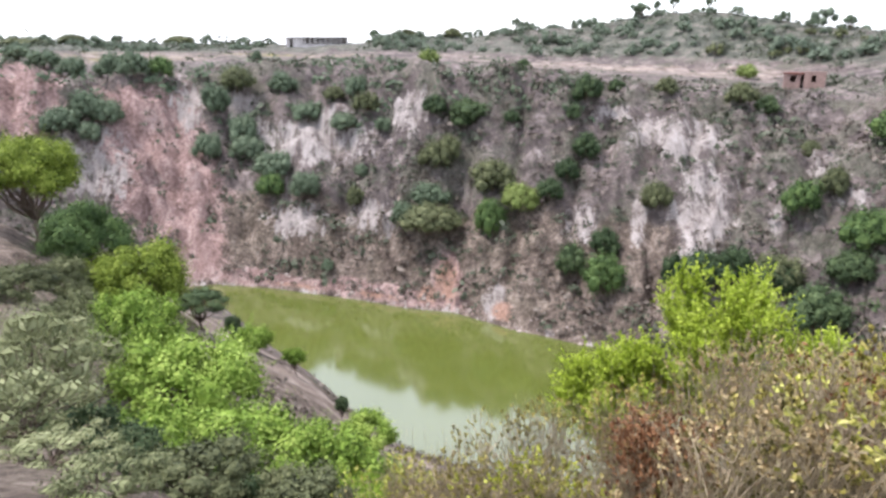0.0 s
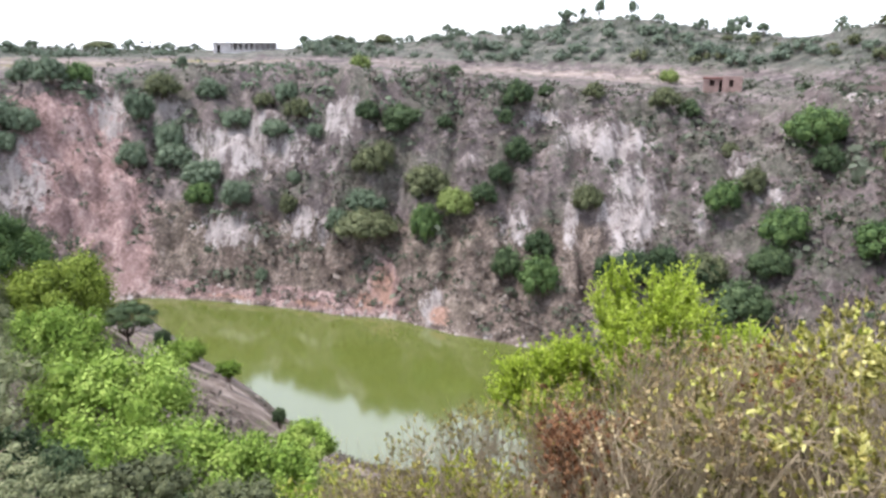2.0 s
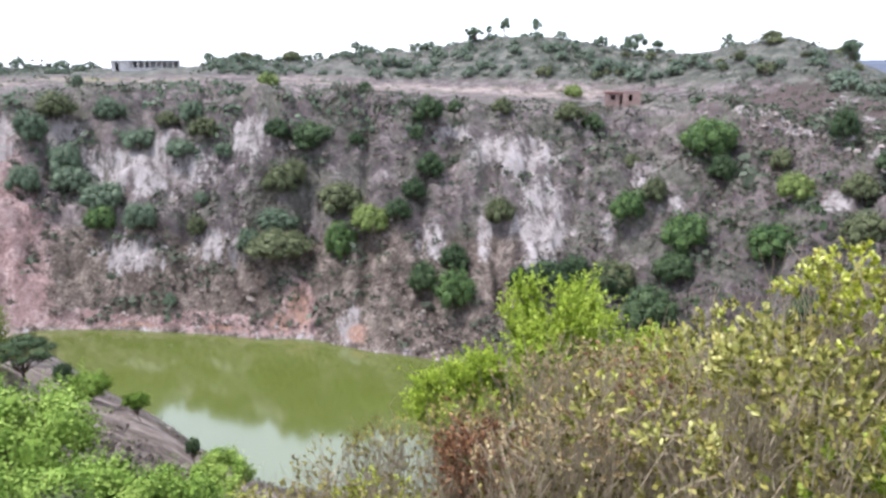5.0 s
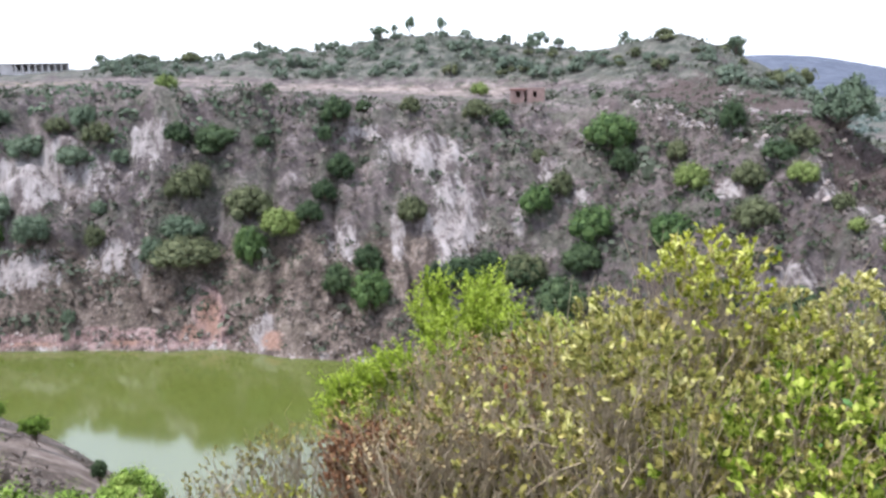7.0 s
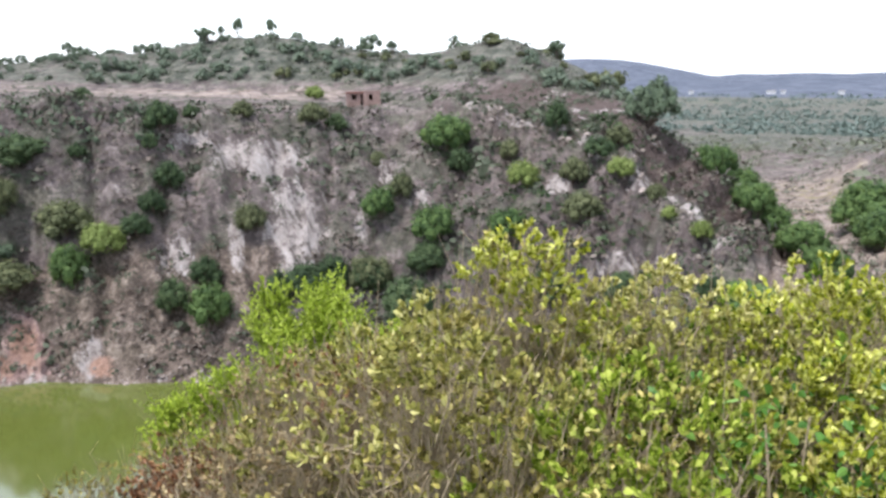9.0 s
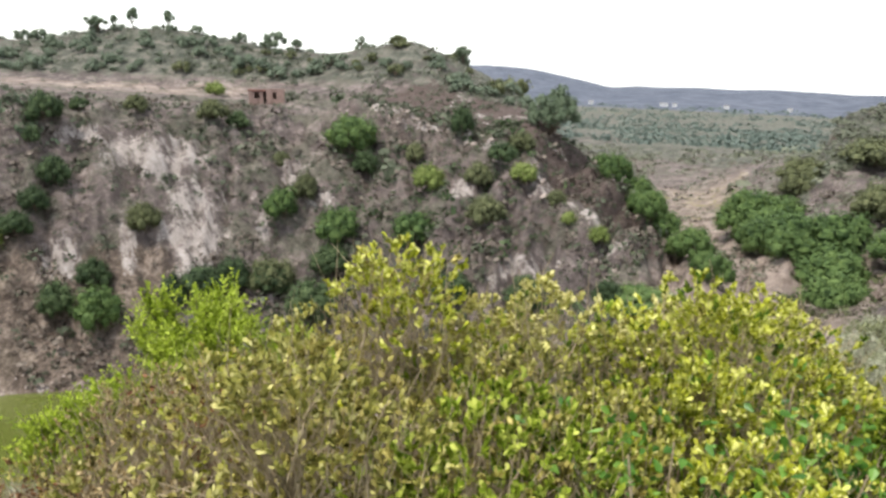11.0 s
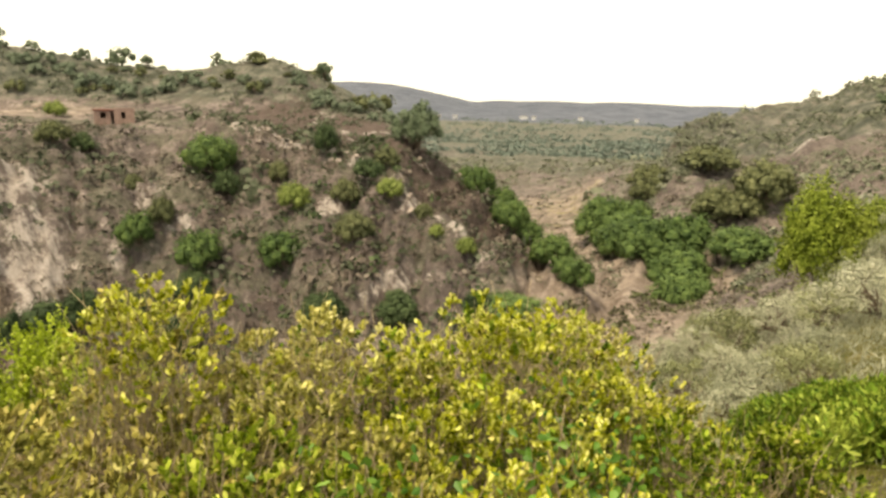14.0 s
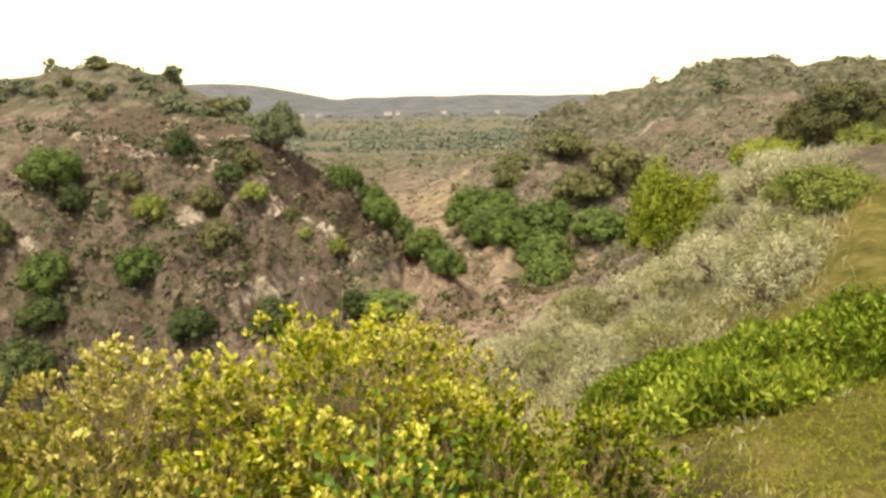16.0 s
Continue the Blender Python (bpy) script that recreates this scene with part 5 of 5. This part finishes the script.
def shrub(kind, x, y, top, radius, foliage, lower, rng, sprigs, per, twigs, leaf, label, group, extra=None, dead_twigs=0, dry=False):
    base_z = float(height(x, y)[0][0])
    tall = top - base_z
    ob = new(kind)
    ob.matrix_basis = Matrix.Translation((x, y, base_z))
    # tips in an uneven dome: several rounded heads of different height
    heads = 17
    hx, hy = rng.normal(size=heads) * radius * 0.75, rng.normal(size=heads) * radius * 0.75
    hx, hy = np.clip(hx, -1.15 * radius, 1.15 * radius), np.clip(hy, -1.15 * radius, 1.15 * radius)
    hz = tall - radius * (0.5 * (np.hypot(hx, hy) / radius) ** 2 + rng.uniform(0.0, 0.32, heads))
    hx[0], hy[0], hz[0] = 0, 0, tall
    rank = np.clip(hz / tall, 0.3, 1) ** (1.0 if dry else 3.5)
    which = rng.choice(heads, sprigs, p=rank / rank.sum())
    d = unit(rng.normal(size=(sprigs, 3)) * np.array([1, 1, 0.8]))
    d[:, 2] = np.abs(d[:, 2])
    size = radius * rng.uniform(0.34, 0.56, heads)
    depth = rng.uniform(0.6, 1.0, sprigs) ** 0.6
    tips = np.stack([hx[which], hy[which], hz[which] - size[which] * 1.1], 1) + d * (size[which] * depth)[:, None] * np.array([1, 1, 1.1])
    drop = rng.random(sprigs) < (0.55 if dry else 0.5)
    tips[drop, 2] -= rng.uniform(0.08, 0.75, drop.sum()) * tall * 0.85
    tips[:, 2] = np.maximum(tips[:, 2], 0.12 * tall)
    grow_dir = unit(d * np.array([0.9, 0.9, 0.5]) + np.array([0, 0, 0.55]) + rng.normal(size=(sprigs, 3)) * 0.3)
    # rosettes of leaves round the last hand's breadth of each twig
    n = sprigs * per
    g, p = np.repeat(grow_dir, per, 0), np.repeat(tips, per, 0)
    back = rng.uniform(0, 1, n) ** 1.2 * leaf * 1.3
    around = unit(np.cross(g, rng.normal(size=(n, 3))))
    lean = rng.uniform(0.25, 0.85, n)[:, None]
    out = unit(g * (1.15 - 0.6 * lean) + around * lean)
    pos = p - g * back[:, None]
    length, width = leaf * rng.uniform(0.6, 1.15, n), leaf * rng.uniform(0.36, 0.58, n)
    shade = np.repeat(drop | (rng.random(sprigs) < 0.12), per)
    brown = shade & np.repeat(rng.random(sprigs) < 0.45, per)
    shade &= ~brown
    tops = unit(g * 0.5 - around * 0.6 + rng.normal(size=(n, 3)) * 0.6)
    part("foliage", quads_mesh("foliage", *leaves(pos[~shade], out[~shade], length[~shade], width[~shade], rng, 0.2, not dry, tops[~shade]), foliage), ob)
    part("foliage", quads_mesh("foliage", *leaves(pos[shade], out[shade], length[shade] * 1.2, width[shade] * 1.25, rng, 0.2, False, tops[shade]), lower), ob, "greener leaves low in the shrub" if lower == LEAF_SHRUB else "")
    part("foliage", quads_mesh("foliage", *leaves(pos[brown], out[brown], length[brown], width[brown], rng, 0.3, False, tops[brown]), LEAF_DRY), ob, "drying olive-tan leaves low in the shrub")
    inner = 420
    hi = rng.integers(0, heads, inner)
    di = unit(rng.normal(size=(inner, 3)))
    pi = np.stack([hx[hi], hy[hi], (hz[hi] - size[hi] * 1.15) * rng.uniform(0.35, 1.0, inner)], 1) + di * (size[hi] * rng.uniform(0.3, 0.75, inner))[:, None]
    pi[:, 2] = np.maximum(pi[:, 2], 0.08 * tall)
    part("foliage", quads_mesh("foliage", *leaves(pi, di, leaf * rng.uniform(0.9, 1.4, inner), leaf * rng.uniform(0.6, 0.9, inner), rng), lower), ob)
    if extra is not None:
        order = np.argsort(np.hypot(tips[:, 0], tips[:, 1]) - tips[:, 2] * 0.5)
        k = np.repeat(rng.choice(order[:140], 90 if foliage == extra else 16, replace=False), 13)
        ps = tips[k] + rng.normal(size=(len(k), 3)) * 0.05 - np.array([0, 0, 0.03])
        tagged(part("withered_leaf_tuft", quads_mesh("withered", *leaves(ps, unit(rng.normal(size=(len(k), 3)) - np.array([0, 0, 0.5])), leaf * 1.25, leaf * 0.6, rng, 0.5, True), extra), ob, "curled red-brown dead leaves"), kind="stuff")
    bits = []
    stems = 9
    feet = rng.normal(size=(stems, 3)) * np.array([0.1, 0.1, 0])
    mids = np.stack([rng.normal(size=stems) * radius * 0.38, rng.normal(size=stems) * radius * 0.38, tall * rng.uniform(0.35, 0.6, stems)], 1)
    for k in range(stems):
        bits.append(tube(bend(feet[k] - np.array([0, 0, 0.1]), mids[k], rng, 5, 0.14), np.linspace(0.009, 0.005, 5), 5))
    if dead_twigs:
        k = rng.integers(0, sprigs, dead_twigs)
        ends = tips[k] * np.array([1, 1, 1.0]) + rng.normal(size=(dead_twigs, 3)) * np.array([0.09, 0.09, 0.05]) + np.array([0, 0, 0.05])
        for e in ends:
            low = e * np.array([0.62, 0.62, 0.0]) + np.array([*(rng.normal(size=2) * 0.09), max(0.0, e[2] - rng.uniform(0.35, 1.0))])
            bits.append(tube(bend(low, e, rng, 4, 0.13), np.linspace(0.0042, 0.0012, 4), 3))
    for k in rng.choice(sprigs, min(twigs, sprigs), replace=False):
        m = mids[np.argmin(((mids - tips[k]) ** 2 * np.array([1, 1, 0.3])).sum(1))]
        bits.append(tube(bend(m, tips[k], rng, 4, 0.16), np.linspace(0.004, 0.0014, 4), 3))
    part("stem", quads_mesh("stem", *merge(bits), TWIG_GREY if dry else TWIG, True), ob, "thin pale crooked twigs")
    return tagged(ob, label, "shrub", group)


shrub_rng = np.random.default_rng(55)
KHAKI = ((1.95, 2.0), (3.5, 2.25), (3.0, 3.6), (3.05, 1.85), (3.22, 2.62), (4.9, 2.35), (4.0, 3.0), (5.55, 1.95))
HALF_GREEN = ((2.45, 1.45), (2.78, 1.72))
TAN_BELOW = ((2.78, 1.72), (3.05, 1.85), (1.95, 2.0), (2.82, 2.65), (2.45, 1.45), (3.0, 3.6))  # shrubs whose lower leaves have faded
for x, y, top, radius in YELLOW_SHRUBS:
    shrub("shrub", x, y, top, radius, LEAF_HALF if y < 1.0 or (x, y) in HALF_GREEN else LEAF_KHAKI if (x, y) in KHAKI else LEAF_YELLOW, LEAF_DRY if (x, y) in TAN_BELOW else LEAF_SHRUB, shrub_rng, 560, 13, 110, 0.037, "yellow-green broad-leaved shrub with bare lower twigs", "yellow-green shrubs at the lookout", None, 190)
# the main leaves, the lower leaves, and whether red-brown tufts hang in it
DRY_DRESS = ((LEAF_DRY, LEAF_OLIVE_BROWN, False), (LEAF_DRY, LEAF_DEAD, True), (LEAF_TAN, LEAF_DRY, False), (LEAF_TAN, LEAF_DRY, False), (LEAF_DRY, LEAF_YELLOW, True), (LEAF_DRY, LEAF_TAN, False),
             (LEAF_DEAD, LEAF_DEAD, True), (LEAF_YELLOW, LEAF_DRY, False), (LEAF_TAN, LEAF_OLIVE_BROWN, False), (LEAF_DRY, LEAF_YELLOW, False), (LEAF_YELLOW, LEAF_DRY, False))
for (x, y, top, radius), (upper, lower, withered) in zip(DRY_SHRUBS, DRY_DRESS):
    words = "withered shrub with red-brown dead leaves on pale twigs" if upper == LEAF_DEAD else "half-bare dry shrub with pale twigs and few leaves"
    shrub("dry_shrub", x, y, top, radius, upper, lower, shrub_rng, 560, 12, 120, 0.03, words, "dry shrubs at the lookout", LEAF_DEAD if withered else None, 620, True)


# broad-leaved herbs that grow through the shrubs
for x, y, z, size in ((2.66, 1.16, -1.12, 0.22), (3.25, 0.85, -1.32, 0.26), (3.75, 0.8, -1.42, 0.24), (2.95, 0.95, -1.4, 0.2), (4.1, 1.0, -1.45, 0.2), (2.3, 1.0, -1.45, 0.2),
                      (3.0, 1.2, -1.22, 0.2), (3.55, 1.05, -1.28, 0.22), (3.95, 1.2, -1.28, 0.2), (3.4, 0.7, -1.45, 0.22), (2.75, 1.35, -1.2, 0.18)):
    base_z = float(height(x, y)[0][0])
    herb = tagged(new("broad_leaved_herb"), "fresh green herb with broad glossy leaves among shrubs", "plant", "herbs among the shrubs")
    herb.matrix_basis = Matrix.Translation((x, y, base_z))
    tall = z - base_z
    d = unit(shrub_rng.normal(size=(70, 3)) * np.array([1, 1, 0.6]) + np.array([0, 0, 0.55]))
    foot = np.stack([shrub_rng.normal(size=70) * 0.12, shrub_rng.normal(size=70) * 0.12, tall * shrub_rng.uniform(0.55, 1.0, 70)], 1)
    part("foliage", quads_mesh("foliage", *leaves(foot + d * 0.03, d, size * shrub_rng.uniform(0.14, 0.28, 70), size * shrub_rng.uniform(0.09, 0.16, 70), shrub_rng, 0.2, True), LEAF_BROAD), herb)
    part("stem", quads_mesh("stem", *tube(bend((0, 0, -0.05), (0, 0, tall * 0.95), shrub_rng), np.linspace(0.009, 0.004, 5), 5), TWIG, True), herb)


# ---------------------------------------------------------------- reeds, leafy ground cover and turf of the near spur
def blades(name, foliage, x, y, tall, wide, lean, label, seed, category, lift=0.0):
    rng = np.random.default_rng(seed)
    n = len(x)
    z = height(x, y)[0] + lift * np.clip(2.8 + 11.0 * fbm(x, y, 0.9, 5, 3), 0.2, 7) * rng.uniform(0.1, 1.0, n)
    d = unit(rng.normal(size=(n, 3)) * lean + np.array([0, 0, 1.0]))
    me = quads_mesh(name, *leaves(np.stack([x, y, z], 1), d, tall * rng.uniform(0.5, 1.15, n), wide * rng.uniform(0.6, 1.2, n), rng, 0.3), foliage)
    return tagged(new(name, me), label, category, kind="stuff")


def patch_spots(seed, n, a0, a1, r0, r1, scale, gate):
    rng = np.random.default_rng(seed)
    a, r = np.radians(rng.uniform(a0, a1, n)), np.sqrt(rng.uniform(r0 ** 2, r1 ** 2, n))
    x, y = r * np.sin(a), r * np.cos(a)
    ok = fbm(x, y, scale, seed, 3) > gate
    return x[ok], y[ok]


def tufts(x, y, per, spread_m, seed):
    rng = np.random.default_rng(seed)
    return np.repeat(x, per) + rng.normal(size=len(x) * per) * spread_m, np.repeat(y, per) + rng.normal(size=len(x) * per) * spread_m


x, y = patch_spots(61, 2300, 56, 92, 8.5, 27, 4.0, -0.35)
keep = (np.degrees(np.arctan2(x, y)) < 80) | (np.hypot(x, y) > 12.3)
x, y = x[keep], y[keep]
blades("reeds", REED, *tufts(x, y, 22, 0.28, 62), 0.32, 0.016, 0.9, "pale feathery dry grass over the slope", 63, "grass")
weed_rng = np.random.default_rng(64)
for k in range(64):
    a, r = radians(weed_rng.uniform(60, 91)), weed_rng.uniform(12.5, 27)
    w = weed_rng.uniform(0.8, 2.0)
    plant("weed_bush", feathery("weed_bush", w, w * weed_rng.uniform(0.55, 0.9), 0.0, LEAF_SAGE if weed_rng.random() < 0.7 else LEAF_GREY, 900, weed_rng, 0.065, core=0.4, reach_by=2.0, sprays=130, slim=0.3),
          stand(r * math.sin(a), r * math.cos(a), turn=weed_rng.uniform(0, 6.3), sink=0.05), "soft grey-green weed bush amid pale dry grass", "bush", "weed bushes on the spur")
x, y = patch_spots(67, 3000, 79, 102, 7.0, 13.0, 1.6, -0.45)
inner = np.interp(np.degrees(np.arctan2(x, y)), (79, 82, 86, 91, 97, 102), (9.6, 8.8, 7.3, 7.2, 8.5, 9.3))
keep = (np.hypot(x, y) > inner + 0.7 * fbm(x, y, 1.3, 6, 2)) & (np.hypot(x, y) < 12.1 + 1.8 * fbm(x, y, 2.2, 8, 2))
x, y = x[keep], y[keep]
blades("ground_cover", LEAF_COVER, *tufts(x, y, 36, 0.13, 68), 0.095, 0.034, 1.2, "lush leafy green ground cover along the verge", 69, "plants", 0.085)
blades("ground_cover_top", LEAF_SPRING, *tufts(x, y, 26, 0.14, 70), 0.15, 0.022, 0.6, "fresh bright green shoots over the ground cover", 71, "plants", 0.075)
x, y = patch_spots(72, 27000, 66, 106, 3.0, 12.5, 1.2, -0.75)
blades("turf", GRASS, *tufts(x, y, 3, 0.05, 73), 0.065, 0.008, 0.9, "short olive and straw-coloured turf", 74, "grass")
x, y = patch_spots(75, 60, 66, 96, 4.4, 7.5, 0.9, 0.1)
blades("straw", REED, *tufts(x, y, 24, 0.08, 76), 0.12, 0.007, 0.8, "tufts of dry straw in the turf", 77, "grass")
x, y = patch_spots(78, 1600, -35, 60, 1.6, 9, 1.5, -0.3)
blades("undergrowth", LEAF_STRAW_GREEN, *tufts(x, y, 16, 0.12, 79), 0.35, 0.03, 0.6, "dull undergrowth between the shrubs", 80, "grass")


# ---------------------------------------------------------------- buildings on the plateau
WALL_BRICK = plain_material("weathered_brick", (0.21, 0.138, 0.115), (0.35, 0.24, 0.20), 1.2)
WALL_GREY = plain_material("grey_plaster", (0.42, 0.385, 0.36), (0.58, 0.54, 0.51), 0.8)
ROOF_GREY = plain_material("dull_sheet_roof", (0.22, 0.20, 0.19), (0.36, 0.33, 0.31), 0.6, 0.7)
BEAM_RED = plain_material("rusty_red_beam", (0.10, 0.035, 0.028), (0.18, 0.065, 0.05), 2.0)
STONE_WHITE = plain_material("whitewashed_stone", (0.62, 0.60, 0.55), (0.82, 0.80, 0.76), 3.0)
ROCK = plain_material("weathered_boulder", (0.20, 0.16, 0.135), (0.40, 0.34, 0.30), 2.0)


def facing(x, y, z):
    """A pose at a place of the plan with its front towards the lookout."""
    return Matrix.Translation((x, y, z)) @ Matrix.Rotation(-math.atan2(x, y), 4, "Z")


def solid(name, pieces, material, parent, label=""):
    return part(name, quads_mesh(name, *merge(pieces), material), parent, label)


barn = tagged(new("barn"), "long low grey shed with a pillared open front", "shed")
barn.matrix_basis = facing(-41.5, 240.0, float(height(-41.5, 240.0)[0][0]) + 0.2)
solid("wall", [box(-10, 10, 5.6, 6, -1.5, 2.5), box(-10, -9.7, 0.3, 5.6, -1.5, 2.5), box(9.7, 10, 0.3, 5.6, -1.5, 2.5)], WALL_GREY, barn)
solid("front_wall", [box(-10, -8.9, 0, 0.3, -1.5, 2.5), box(-7.9, -4.6, 0, 0.3, -1.5, 2.5), box(-8.9, -7.9, 0, 0.3, 2.0, 2.5)], WALL_GREY, barn)
solid("parapet", [box(-4.6, 10, 0.05, 0.25, -1.5, 0.45)], WALL_GREY, barn)
solid("roof", [box(-10.4, 10.4, -0.5, 6.4, 2.5, 2.72)], ROOF_GREY, barn, "flat dull grey roof")
for k in range(9):
    solid("pillar", [box(-4.2 + k * 1.7, -3.75 + k * 1.7, 0, 0.3, 0.45, 2.5)], WALL_GREY, barn)

HUT_X, HUT_Y = 57.0, 113.4
hut = tagged(new("hut"), "small unfinished reddish brick hut with dark openings", "hut")
hut.matrix_basis = facing(HUT_X, HUT_Y, float(height(HUT_X, HUT_Y)[0][0]) + 0.35) @ Matrix.Diagonal((0.74, 0.74, 0.8, 1))
solid("front_wall", [box(-3.9, -2.6, 0, 0.25, -1.5, 2.2), box(-2.6, -1.5, 0, 0.25, -1.5, 0.7), box(-1.5, -0.55, 0, 0.25, -1.5, 2.2), box(-2.6, -1.5, 0, 0.25, 1.9, 2.2),
                     box(-0.55, 0.1, 0, 0.25, 1.95, 2.2)], WALL_BRICK, hut)
solid("wing_wall", [box(0.1, 1.5, -0.5, -0.25, -1.5, 2.75), box(1.5, 2.4, -0.5, -0.25, -1.5, 0.7), box(2.4, 4.2, -0.5, -0.25, -1.5, 2.75), box(1.5, 2.4, -0.5, -0.25, 2.0, 2.75)], WALL_BRICK, hut)
solid("side_wall", [box(-3.9, -3.65, 0.25, 4.2, -1.5, 2.2), box(3.95, 4.2, -0.25, 4.2, -1.5, 2.6), box(0.1, 0.35, -0.25, 4.2, -1.5, 2.6)], WALL_BRICK, hut)
solid("back_wall", [box(-3.9, 4.2, 4.2, 4.45, -1.5, 2.4)], WALL_BRICK, hut)
solid("roof", [box(-3.8, 4.1, 0.1, 4.3, 2.2, 2.32)], BEAM_RED, hut)
solid("beam", [box(-4.1, 0.1, -0.25, 0.1, 2.2, 2.42)], BEAM_RED, hut, "dark red lintel beam")


# ---------------------------------------------------------------- stones
def stone_mesh(seed, material):
    bm = bmesh.new()
    bmesh.ops.create_icosphere(bm, subdivisions=2, radius=1.0)
    for v in bm.verts:
        v.co *= 1 + 0.35 * noise.noise(v.co * 1.3 + Vector((seed * 3.1, 0, 0)))
        v.co.z *= 0.7
    me = bpy.data.meshes.new("stone")
    bm.to_mesh(me)
    bm.free()
    me.materials.append(material)
    return me


STONES = [stone_mesh(k, ROCK) for k in range(4)]
rock_rng = np.random.default_rng(91)


def stone(x, y, size, me, label, group=""):
    ob = tagged(new("stone", me), label, "stone", group)
    ob.matrix_basis = stand(x, y, size, size, rock_rng.uniform(0, 6.3), size * 0.15)


stone(34.4, 0.6, 0.34, stone_mesh(9, STONE_WHITE), "white-washed marker stone on the brow of the spur")
for a, r, s in ((71, 12.5, 0.16), (80, 4.6, 0.10), (84, 4.3, 0.07), (90, 4.4, 0.06), (75, 4.3, 0.12), (88, 29, 0.5), (90, 31, 0.7)):
    stone(r * math.sin(radians(a)), r * math.cos(radians(a)), s, STONES[int(rock_rng.integers(4))], "weathered grey-brown stone in the grass", "stones of the verge")
for k in range(60):
    a = radians(rock_rng.uniform(-20, 14))
    col = int((math.degrees(a) + 180) / 0.25)
    r = FORM_R[4][col] + rock_rng.uniform(0.2, 2.2)
    stone(r * math.sin(a), r * math.cos(a), rock_rng.uniform(0.08, 0.2) ** 0.8 * rock_rng.uniform(0.6, 1.6), STONES[int(rock_rng.integers(4))], "pale stone at the water's edge", "stones along the shore")


for k in range(70):
    q = rock_rng.uniform(0, len(SPUR_LINE) - 1.001)
    i = int(q)
    x, y = SPUR_LINE[i] + (SPUR_LINE[i + 1] - SPUR_LINE[i]) * (q - i) + rock_rng.normal(size=2) * 1.3
    stone(x, y, rock_rng.uniform(0.16, 0.3) + rock_rng.exponential(0.12), STONES[int(rock_rng.integers(4))], "pale weathered rock on the spur's stony crest", "rocks on the crest")


# far farmhouses at the foot of the mountains
WHITEWASH = plain_material("whitewash", (0.46, 0.455, 0.44), (0.60, 0.595, 0.58), 0.2)
for a, r, w in ((50.6, 1450, 13), (52.0, 1420, 9), (57.5, 1500, 16), (58.3, 1480, 8), (62.0, 1520, 11), (66.3, 1500, 9)):
    x, y = r * math.sin(radians(a)), r * math.cos(radians(a))
    house = tagged(new("farmhouse"), "tiny white farmhouse on the distant plain", "house", "distant farmhouses")
    house.matrix_basis = facing(x, y, float(height(x, y)[0][0]) + 1.0)
    solid("wall", [box(-w / 2, w / 2, 0, 8, -6, 5)], WHITEWASH, house)
    solid("roof", [box(-w / 2 - 0.5, w / 2 + 0.5, -0.6, 8.6, 5, 6.2)], ROOF_GREY, house)
